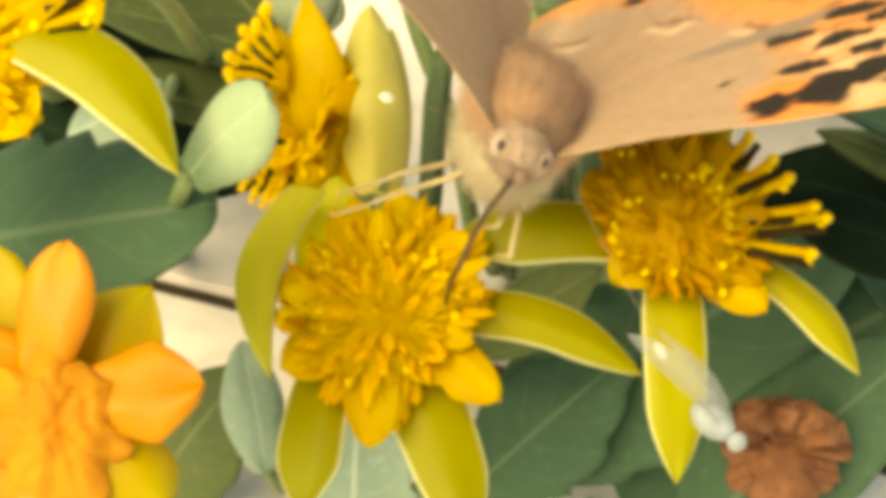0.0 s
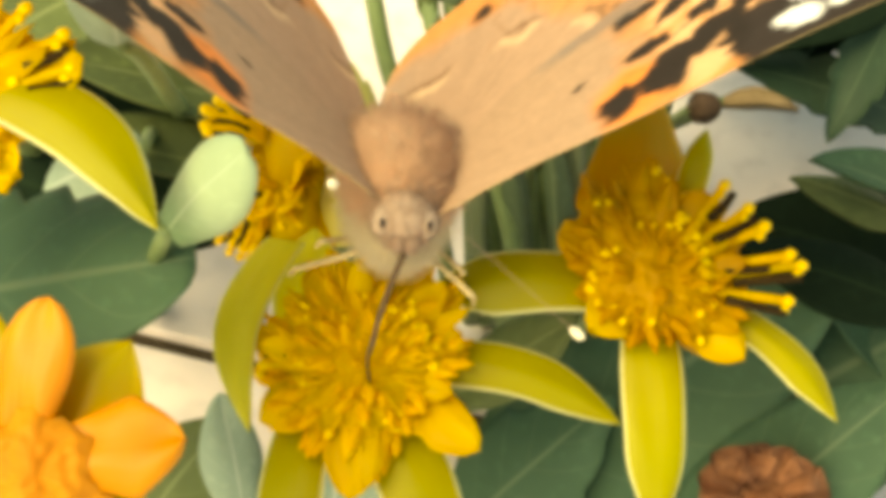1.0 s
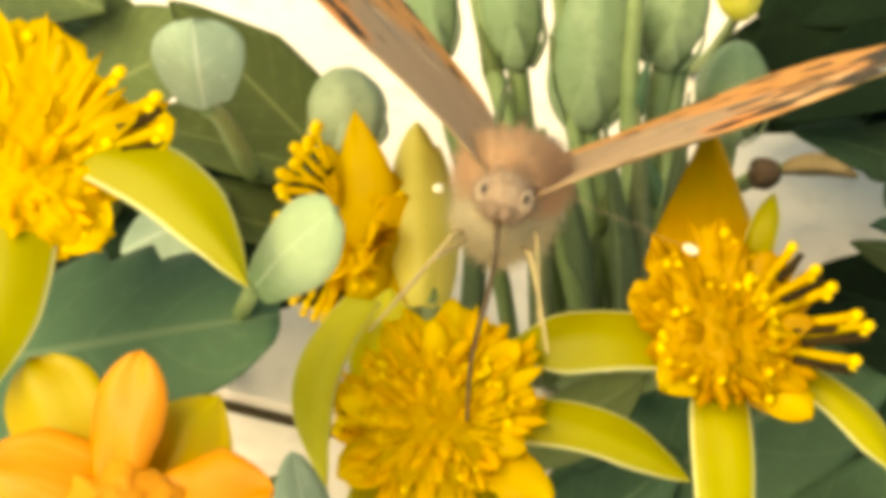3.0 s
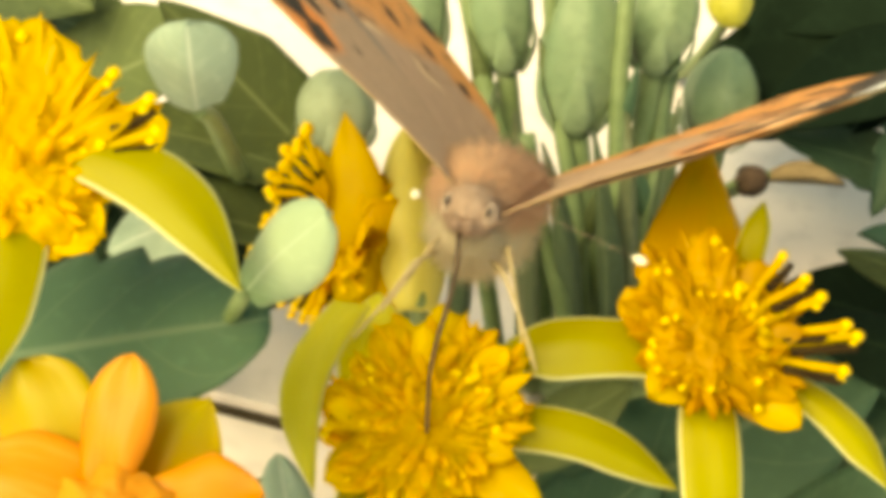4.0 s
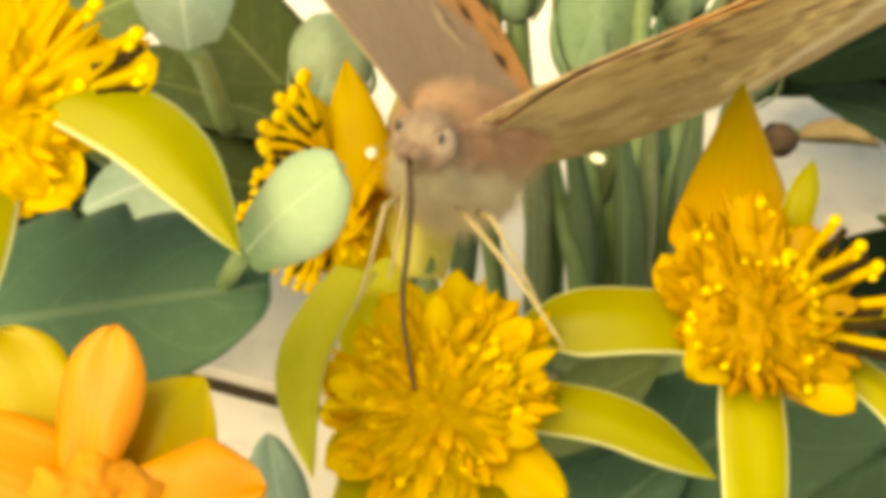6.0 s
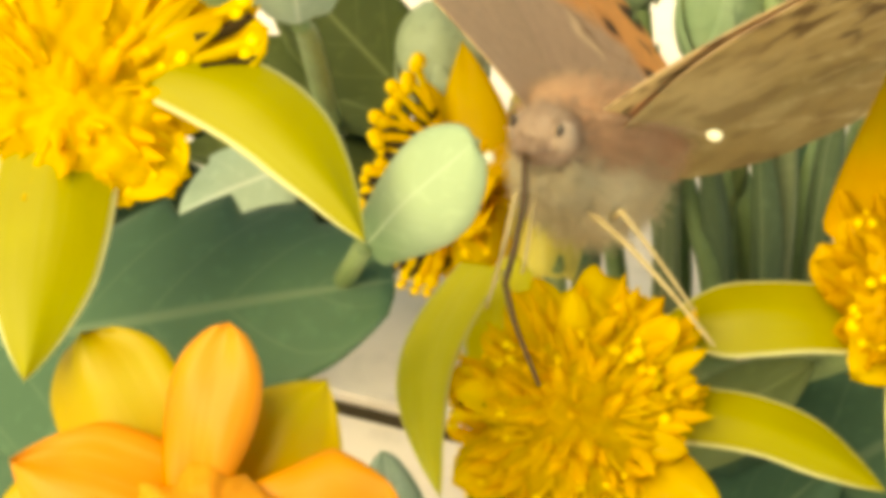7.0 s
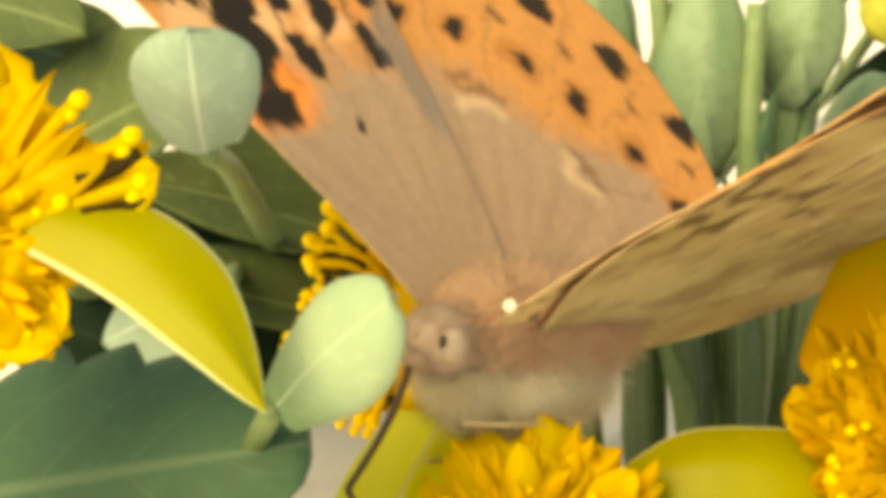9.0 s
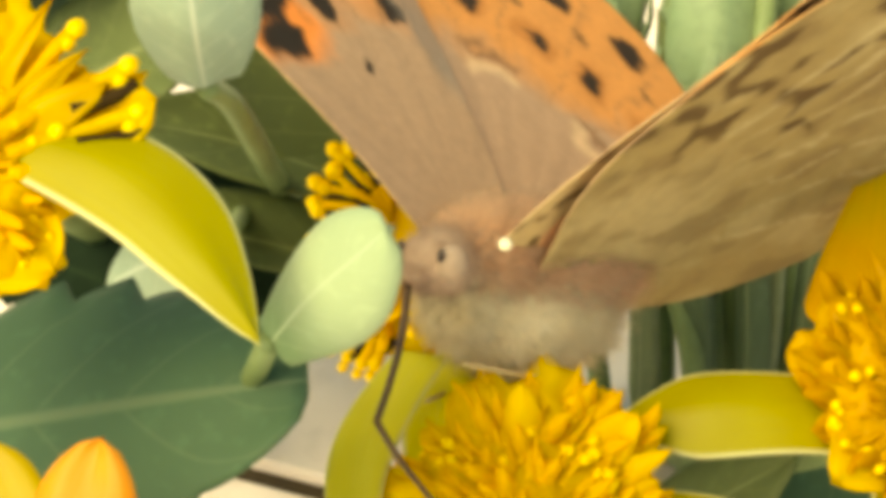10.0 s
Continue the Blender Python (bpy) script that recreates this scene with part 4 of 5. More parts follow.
def dried_head():
    """A withered brown head low between the leaves."""
    root = thing("withered_flower", (28.6, 134, -15.6), "withered brown flower head drooping over a leaf", "flower")
    rng = random.Random(8)
    lump = Cushion((0, 0.2, -1.4), (0.0, -0.95, 0.3), [(40, 4.2, 26), (90, 4.4, 24), (140, 4.2, 26), (190, 3.4, 26), (350, 3.6, 26)], 2.8, 4.9)
    part("heart", lump.mesh(M_DRY, 100, 26), root, "crumpled brown mass of dead petals")
    part("core", ovoid("core", M_DRY, (0.2, 1.0, -2.6), (0, -2.4, -0.6), 2.4, 7, 0.12, 0.6), root)
    for k in range(9):
        a = radians(20 + 140 * k / 8 + rng.uniform(-10, 10))
        tip = Vector((4.4 * math.cos(a), rng.uniform(-2.2, -0.6), 3.4 * math.sin(a) + rng.uniform(-0.8, 0.3)))
        part("withered_petal", blade("withered_petal", M_DRY, tip * 0.35 + Vector((0, -1.2, 0)), tip, 2.6, (0, -1, 0.3), 0.9, 0.6, lobe_profile, rows=12, cols=8, thick=0.2, ripple=0.22, seed=k), root)
    for k in range(3):
        tip = Vector((1.5 - 1.6 * k, -1.0, -4.0))
        part("bract", blade("bract", M_OLIVE, (0.4 - 0.4 * k, -0.5, 0), tip, 1.6, (0, -1, 0.1), 0.4, 0.3, strap_profile, rows=9, cols=5, thick=0.25, seed=k + 30), root)
    part("stem", tube("stem", M_STEM, [(0, 1, -1), (-1, 8, -4), (-2, 16, -6.5), (-2.5, 20.5, -5.0)], 0.7, 0.9), root)


dried_head()


# ---- the butterfly ----
FORE = [(-1.4, 2.4), (0, 3.2), (5, 5.6), (11, 8.6), (17, 12.0), (22, 14.2), (24.6, 13.6), (25.2, 10.5), (23.8, 6.0), (23.6, 1.5), (22.2, -3.4), (17, -3.8), (9, -3.2), (0, -2.6), (-1.4, -2.4)]
HIND = [(-1.6, 1.4), (0, 2.4), (5.5, 4.6), (12, 4.2), (17.0, 1.0), (20.0, -4.4), (19.8, -9.2), (17.4, -13.0), (13.0, -16.0), (8.0, -17.2), (4.0, -16.6), (-0.8, -14.8), (-3.2, -9.8), (-3.4, -5.0), (-2.4, -1.6)]

# The inner edge of the other hindwing lies farther from the body.
HIND_FAR = HIND[:10] + [(4.4, -16.6), (1.4, -14.6), (-0.4, -9.5), (-1.2, -5.0), (-1.6, -1.6)]


def spot(x, y, cx, cy, r, squash=1.0, soft=0.25):
    return np.clip((r - np.hypot(x - cx, (y - cy) * squash)) / soft + 0.5, 0, 1)[:, None]


def over(base, colour, amount):
    return base * (1 - amount) + np.array(colour) * amount


def drawn_in(x, y):
    """The outer markings lie nearer the root than the wing's tip suggests."""
    k = 1 + 0.20 * np.clip((np.hypot(x, y) - 9) / 8, 0, 1)
    return x * k, y * k


def fore_top(x, y, wob):
    x, y = drawn_in(x, y)
    r = np.hypot(x, y) + 2 * wob
    a = np.degrees(np.arctan2(y + 0.5, x + 1.0))
    c = np.tile((0.44, 0.275, 0.18), (len(x), 1))
    c = over(c, (0.68, 0.27, 0.09), np.clip((r - 9.4) / 3.4, 0, 1)[:, None])
    for cx, cy, q in ((13.6, 8.0, 2.0), (13.0, 4.0, 1.6), (16.8, 2.6, 2.0), (13.6, 0.6, 1.4), (17.6, 6.6, 1.3)):
        c = over(c, (0.86, 0.48, 0.26), spot(x, y, cx, cy, q, 1.0, 0.9) * 0.85)
    c = over(c, (0.90, 0.28, 0.07), spot(x, y, 8.9, 5.2, 2.3, 1.0, 0.8))
    for ang in (-9, -2, 6, 14, 21, 27):
        c = over(c, (0.14, 0.07, 0.03), (np.clip(1 - np.abs(a - ang) / 0.9, 0, 1) * np.clip((r - 8) / 6, 0, 0.85))[:, None])
    for cx, cy, q, sq in ((8.2, 5.3, 1.2, 1.1), (11.4, 5.8, 1.3, 0.8), (11.2, 2.2, 0.9, 1.8), (14.8, 5.6, 1.7, 1.5), (16.4, 9.2, 1.7, 0.8), (14.4, 0.6, 1.5, 2.2), (18.4, 5.0, 1.4, 1.8), (18.6, -0.8, 1.4, 1.9), (15.6, 2.9, 1.1, 2.6), (12.6, -1.6, 1.3, 2.8), (17.0, -2.6, 1.5, 2.8), (7.6, 1.4, 0.4, 2.0)):
        c = over(c, (0.022, 0.014, 0.010), spot(x, y, cx, cy, q * 1.3, sq))
    # Grey along the trailing edge: painted shade of the fold between wings.
    c = over(c, (0.24, 0.19, 0.16), spot(x, y, 11.0, -3.4, 4.6, 3.0, 2.0) * 0.8)
    c = over(c, (0.030, 0.020, 0.016), np.clip((r - 20.3 + 0.22 * y) / 1.0, 0, 1)[:, None])
    for cx, cy, q in ((18.6, 11.4, 1.15), (20.4, 9.4, 0.95), (22.4, 10.6, 0.75), (22.4, 7.6, 0.65), (22.2, 5.0, 0.5), (21.0, 12.4, 0.8)):
        c = over(c, (0.88, 0.86, 0.84), spot(x, y, cx, cy, q))
    return c


def hind_top(x, y, wob):
    r = np.hypot(x, y * 1.08) + wob
    a = np.degrees(np.arctan2(y, x))
    c = np.tile((0.46, 0.285, 0.19), (len(x), 1))
    c = over(c, (0.68, 0.28, 0.09), np.clip((r - 9.8 - 3.5 * np.clip((-46 - a) / 16, 0, 1)) / 2.4, 0, 1)[:, None])
    # The same fold's shade, painted on the hindwing's front edge.
    c = over(c, (0.20, 0.15, 0.13), spot(x, y, 11.5, 1.8, 4.2, 2.4, 3.0) * 0.85)
    broken = np.clip(0.5 + 1.6 * np.sin(np.radians(a * 11)) , 0, 1)
    c = over(c, (0.20, 0.09, 0.04), (np.clip(1 - np.abs(r - 11.0) / 0.45, 0, 1) * broken)[:, None] * 0.85)
    c = over(c, (0.84, 0.56, 0.34), (np.clip(1 - np.abs(r - 10.0) / 0.8, 0, 1) * broken)[:, None] * 0.6)
    for k, ang in enumerate((-8, -22, -35, -48, -61, -74)):
        cx, cy = 14.0 * math.cos(radians(ang)), 14.0 * math.sin(radians(ang))
        c = over(c, (0.50, 0.18, 0.05), spot(x, y, cx, cy, 1.0, 1.0, 0.4) * 0.7)
        c = over(c, (0.030, 0.016, 0.010), spot(x, y, cx, cy, 0.62 if k % 2 else 0.5))
        cx, cy = 16.4 * math.cos(radians(ang + 5)), 16.4 * math.sin(radians(ang + 5))
        c = over(c, (0.08, 0.04, 0.02), spot(x, y, cx, cy, 0.5, 1.6) * 0.8)
        cx, cy = 18.4 * math.cos(radians(ang - 2)), 18.4 * math.sin(radians(ang - 2))
        c = over(c, (0.03, 0.016, 0.010), spot(x, y, cx, cy, 0.95, 1.0))
        c = over(c, (0.30, 0.14, 0.06), (np.clip(1 - np.abs(a - ang - 6) / 0.7, 0, 1) * np.clip((r - 9) / 6, 0, 0.5))[:, None])
    return c


def fore_under(x, y, wob):
    x, y = drawn_in(x, y)
    r = np.hypot(x, y) + wob
    c = np.tile((0.74, 0.36, 0.19), (len(x), 1))
    mottle = np.array([noise.noise((p * 0.55, q * 0.9, 7.1)) + 0.5 * noise.noise((p * 1.3, q * 1.6, 8.0)) for p, q in zip(x, y)])
    costal = np.clip((y - 0.44 * x - 0.2 + wob) / 0.7, 0, 1)[:, None]
    c = over(c, (0.50, 0.37, 0.19), costal * 0.9)
    c = over(c, (0.10, 0.055, 0.02), costal * np.clip((mottle - 0.10) / 0.15, 0, 1)[:, None] * 0.9)
    for cx, cy, q in ((6.4, 3.6, 0.8), (9.6, 6.0, 1.2), (12.4, 5.2, 1.2), (15.0, 4.6, 1.5), (16.4, 8.8, 1.4), (14.4, 0.6, 1.0), (12.0, 8.4, 1.0)):
        c = over(c, (0.05, 0.03, 0.02), spot(x, y, cx, cy, q, 1.3))
    c = over(c, (0.40, 0.30, 0.16), np.clip((r - 20.6) / 1.2, 0, 1)[:, None])
    for cx, cy, q in ((18.6, 11.2, 1.0), (20.6, 9.2, 0.8), (22.2, 7.0, 0.6)):
        c = over(c, (0.85, 0.80, 0.70), spot(x, y, cx, cy, q))
    return c


def hind_under(x, y, wob):
    r = np.hypot(x, y * 1.08) + wob
    a = np.degrees(np.arctan2(y, x))
    c = np.tile((0.33, 0.235, 0.105), (len(x), 1))
    c = over(c, (0.42, 0.315, 0.165), np.clip((7.0 - r) / 4.0, 0, 1)[:, None])
    mottle = np.array([noise.noise((p * 0.35, q * 0.35, 3.1)) + 0.6 * noise.noise((p * 0.8, q * 0.8, 8.0)) for p, q in zip(x, y)])
    c = over(c, (0.21, 0.135, 0.06), np.clip((mottle - 0.08) / 0.30, 0, 1)[:, None] * 0.6)
    c = over(c, (0.46, 0.36, 0.19), np.clip((-mottle - 0.22) / 0.3, 0, 1)[:, None] * 0.5)
    rim = np.array([noise.noise((p * 0.9, q * 0.9, 5.5)) for p, q in zip(x, y)])
    c = over(c, (0.085, 0.045, 0.018), (np.clip((rim - 0.12) / 0.12, 0, 1) * np.clip((r - 4) / 4, 0, 1) * np.clip((a + 40) / 14, 0, 1))[:, None] * 0.9)
    for ang in (-4, -14, -26, -39, -52, -65, -78):
        c = over(c, (0.58, 0.47, 0.28), (np.clip(1 - np.abs(a - ang) / 0.9, 0, 1) * np.clip((r - 5) / 5, 0, 0.7))[:, None])
    for k, ang in enumerate((-18, -32, -45, -58)):
        cx, cy = 14.6 * math.cos(radians(ang)), 14.6 * math.sin(radians(ang))
        c = over(c, (0.60, 0.46, 0.24), spot(x, y, cx, cy, 1.3, 1.0, 0.5) * 0.8)
        c = over(c, (0.20, 0.13, 0.07), spot(x, y, cx, cy, 0.6, 1.0, 0.4) * 0.8)
    c = over(c, (0.66, 0.57, 0.40), np.clip((r - 17.0) / 0.7, 0, 1)[:, None] * 0.6)
    return over(c, (0.28, 0.19, 0.10), np.clip((r - 18.4) / 0.5, 0, 1)[:, None] * 0.8)


def wing_mesh(name, outline, top, under, mirror, sink=0.0, rings=84, steps=13):
    """A thin wing: two skins with their own scales, veins slightly raised, bowed across the span."""
    line = smooth_line([(p[0], p[1], 0) for p in outline], steps)
    root = Vector((0.0, 0.0, 0.0))
    pts = []
    for i in range(rings + 1):
        q = (i / rings) ** 0.85
        pts += [root.lerp(p, q) for p in line]
    x = np.array([p.x for p in pts])
    y = np.array([p.y for p in pts])
    shift = np.array([(0.7 * noise.noise((a * 0.6, b * 0.6, 4.4)) + 0.35 * noise.noise((a * 1.7, b * 1.7, 6.0)), 0.5 * noise.noise((a * 0.6, b * 0.6, 9.4)) + 0.3 * noise.noise((a * 1.7, b * 1.7, 2.0))) for a, b in zip(x, y)])
    streak = np.array([0.07 * noise.noise((math.atan2(b, a + 1.5) * 26, math.hypot(a, b) * 0.22, 0.4)) + 0.05 * noise.noise((a * 1.2, b * 1.2, 12.0)) for a, b in zip(x, y)])
    wob = np.array([0.55 * noise.noise((a * 0.7, b * 0.7, 1.7)) for a, b in zip(x, y)])
    ang = np.degrees(np.arctan2(y, x + 2.0))
    z = 0.012 * np.cos(np.radians(ang * 36)) * np.clip(np.hypot(x, y) / 8, 0, 1) - 0.0022 * x * x * 0.5 + 0.12 * np.sin(x * 0.35 + y * 0.2) - sink
    sx = -1 if mirror else 1
    n, k = len(pts), len(line)
    up = [(sx * a * MM, b * MM, c * MM) for a, b, c in zip(x, y, z)]
    down = [(sx * a * MM, b * MM, (c - 0.09) * MM) for a, b, c in zip(x, y, z)]
    faces = []
    for i in range(rings):
        for j in range(k - 1):
            a = i * k + j
            f, g = (a, a + k, a + k + 1, a + 1), (n + a, n + a + 1, n + a + k + 1, n + a + k)
            faces += [f, g]
    e = rings * k
    faces += [(e + j, e + n + j, e + n + j + 1, e + j + 1) for j in range(k - 1)]
    me = mesh_from(name, up + down, faces, M_WING)
    layer = me.color_attributes.new("scales", "FLOAT_COLOR", "POINT")
    px, py = x + shift[:, 0], y + shift[:, 1]
    colours = np.clip(np.concatenate([top(px, py, wob), under(px, py, wob)]) * (1 + np.concatenate([streak, streak]))[:, None], 0, 1)
    layer.data.foreach_set("color", np.c_[colours, np.ones(len(colours))].astype(np.float32).ravel())
    return me


def fur(name, material, shape, count, length, seed, thin=0.055):
    """Fine hairs on an ovoid given as rows of (centre, radii)."""
    rng = random.Random(seed)
    verts, faces = [], []
    for _ in range(count):
        centre, radii = shape[rng.randrange(len(shape))]
        d = Vector((rng.gauss(0, 1), rng.gauss(0, 1), rng.gauss(0, 1))).normalized()
        p = Vector(centre) + Vector([a * b for a, b in zip(d, radii)])
        way = (d + Vector((rng.uniform(-0.5, 0.5), rng.uniform(-0.8, 0.1), rng.uniform(-0.5, 0.5)))).normalized()
        q = way.orthogonal().normalized()
        r = way.cross(q)
        h = length * rng.uniform(0.5, 1.2)
        k = len(verts)
        verts += [(p + q * thin) * MM, (p - q * thin * 0.5 + r * thin * 0.8) * MM, (p - q * thin * 0.5 - r * thin * 0.8) * MM, (p + way * h + Vector((0, -0.15, -0.1)) * h) * MM]
        faces += [(k, k + 1, k + 3), (k + 1, k + 2, k + 3), (k + 2, k, k + 3)]
    return mesh_from(name, verts, faces, material)


def ball(name, material, centre, radii, sides=20, rows=14):
    bm = bmesh.new()
    bmesh.ops.create_uvsphere(bm, u_segments=sides, v_segments=rows, radius=1.0)
    for v in bm.verts:
        v.co = Vector([c + r * p for c, r, p in zip(centre, radii, v.co)]) * MM
    me = bpy.data.meshes.new(name)
    bm.to_mesh(me)
    bm.free()
    me.polygons.foreach_set("use_smooth", [True] * len(me.polygons))
    me.materials.append(material)
    return me


SIZE = 1.17


THIGH, SHIN = 3.6, 4.8


def build_butterfly():
    """Y points out of its head, Z out of its back, X to its own right."""
    root = new("butterfly")
    root.scale = (SIZE, SIZE, SIZE)
    tagged(root, "orange, black and tan butterfly feeding on a yellow flower", "butterfly")
    thorax = part("thorax", ball("thorax", M_FUR, (0, -0.9, -0.25), (2.45, 4.4, 1.75), 32, 24), root, "furry tan thorax")
    part("fur", fur("fur", M_FUR, [((0, -0.9, -0.25), (2.35, 4.3, 1.65)), ((0, 1.6, -0.4), (1.8, 1.8, 1.3))], 9000, 1.2, 5, 0.032), thorax)
    breast = part("breast", ball("breast", M_PALEFUR, (0, -0.7, -1.9), (2.3, 4.0, 2.6), 24, 16), root, "cream furry breast")
    part("fur", fur("fur", M_PALEFUR, [((0, -0.7, -1.9), (2.2, 3.9, 2.5)), ((0, 2.4, -2.0), (1.2, 1.4, 1.4))], 7000, 1.1, 6, 0.03), breast)
    head = part("head", ball("head", M_FACE, (0, 3.6, -0.85), (1.35, 1.5, 1.25)), root, "furry greyish tan head")
    part("fur", fur("fur", M_FACE, [((0, 3.6, -0.85), (1.3, 1.45, 1.2)), ((0, 2.8, -0.6), (1.5, 1.5, 1.3))], 2500, 0.55, 7, 0.022), head)
    for s in (-1, 1):
        eye = part("eye", ball("eye", M_EYE, (0.90 * s, 4.15, -0.80), (0.55, 0.68, 0.68), 18, 14), head, "greyish brown compound eye")
        part("pupil", ball("pupil", M_PUPIL, (1.04 * s, 4.86, -0.56), (0.16, 0.12, 0.26), 10, 8), eye)
        palp = part("palp", ovoid("palp", M_FACE, (0.34 * s, 4.2, -1.4), (0.24 * s, 5.3, -1.5), 0.26, 0, 0, 0.6, 10, 8), head, "pointed furry palp")
        part("fur", fur("fur", M_FACE, [((0.28 * s, 4.8, -1.45), (0.25, 0.6, 0.26))], 400, 0.35, 9, 0.022), palp)
    part("abdomen", ovoid("abdomen", M_FUR, (0, -3.2, -0.7), (0, -8.4, 0.1), 0.75, 0, 0, 0.55, 20, 18), root, "slim tan abdomen")
    antennas, limbs = [], []
    for s in (-1, 1):
        ant = part("antenna", tube("antenna", M_FACE, [(0, 0, 0), (0.15, 0, 3.6), (0.1, 0, 7.2), (0, 0, 10.2)], 0.011, 0.009, 6, 6), root, "thin antenna with a pale club")
        part("antenna_club", ovoid("antenna_club", M_CLUB, (0, 0, 10.0), (0, 0, 10.8), 0.21, 0, 0, 0.5, 10, 8), ant, "cream club")
        antennas.append(ant)
    for _ in range(4):
        thigh = part("leg", tube("leg", M_LIMB, [(0, 0, 0), (0.05, 0, THIGH * 0.5), (0, 0, THIGH)], 0.16, 0.12, 7, 5), root, "slim cream leg")
        shin = part("shin", tube("shin", M_LIMB, [(0, 0, 0), (0.06, 0, SHIN * 0.5), (0, 0, SHIN)], 0.12, 0.06, 7, 5), thigh)
        limbs.append((thigh, shin))
    fore = [part("forewing", wing_mesh("forewing", FORE, fore_top, fore_under, s < 0), root, "orange and black forewing with white tip spots") for s in (1, -1)]
    hind = [part("hindwing", wing_mesh("hindwing", HIND_FAR if s > 0 else HIND, hind_top, hind_under, s < 0, 0.25), root, "orange black-dotted hindwing with a mottled brown underside") for s in (1, -1)]
    upper = part("proboscis", tube("proboscis", M_PROBOSCIS, [(0, 0, 0), (0.2, 0, 1.9), (0.15, 0, 3.8), (0, 0, 5.4)], 0.15, 0.13, 7, 6), root, "thin dark feeding tube")
    lower = part("proboscis_tip", tube("proboscis_tip", M_PROBOSCIS, [(0, 0, 0), (-0.15, 0, 1.6), (-0.1, 0, 3.1), (0, 0, 4.6)], 0.13, 0.10, 7, 6), upper)
    return root, fore, hind, upper, lower, antennas, limbs


butterfly, forewings, hindwings, proboscis, proboscis_tip, feelers, legs = build_butterfly()

# Where the tips of its two antennas are, and the four feet, which keep their hold on the flower.
FEELER = [(0, 19.0, 108.8, -8.0), (0.5, 17.9, 103.4, -4.4), (1, 15.1, 101.4, -3.7), (1.5, 15.2, 102.0, -0.9), (2, 15.9, 105.4, 0.6), (2.5, 16.9, 108.6, 2.0),
          (3.8, 17.0, 110.2, 3.8), (4, 15.1, 110.0, 3.3), (4.5, 14.1, 109.1, 6.3), (5, 13.6, 108.7, 4.9), (6.5, 10.1, 108.7, 6.7), (7, 9.1, 108.3, 6.0),
          (7.5, 10.2, 108.3, 6.5), (8, 4.6, 108.0, 5.2), (8.3, 3.4, 108.0, 4.8), (10, 3.2, 108.0, 5.0)]
OTHER_FEELER = [(0, 6.0, 100.2, 4.9), (0.5, 4.1, 99.1, 6.0), (1, 3.9, 98.2, 3.5), (2, 4.3, 102.3, 5.9), (4, 4.0, 107.1, 6.4), (5, 1.7, 107.4, 5.9), (6.5, 0.8, 107.2, 6.4), (8, -0.4, 107.4, 2.2), (10, -0.6, 107.3, 3.0)]
FEET = [(0.5, 120.0, -1.3), (2.1, 118.0, 0.3), (10.6, 117.0, -3.0), (9.9, 118.5, -1.5)]
HIPS = [(1.2, 1.5, -3.4), (1.3, -0.4, -3.6), (-1.2, 1.5, -3.4), (-1.3, -0.4, -3.6)]


def build_fly():
    """A tiny silver-grey insect with pale gauzy wings; Y points ahead."""
    root = new("small_fly")
    tagged(root, "tiny silver-grey fly with gauzy wings darting past", "fly")
    part("body", ovoid("body", M_SILVER, (0, -1.3, 0), (0, 1.2, 0.1), 0.8, 0, 0, 0.6, 14, 10), root)
    part("head", ball("head", M_SILVER, (0, 1.5, 0.05), (0.55, 0.45, 0.5), 12, 9), root)
    for side in (-1, 1):
        part("wing", blade("wing", M_GAUZE, (0.3 * side, 0.4, 0.5), (1.5 * side, -5.6, 1.2), 2.4, (0.2 * side, 0, 1), 0.3, 0.2, oval_profile, rows=12, cols=6, thick=0.06, ripple=0.04, seed=side + 3), root, "gauzy translucent wing")
    return root


fly = build_fly()

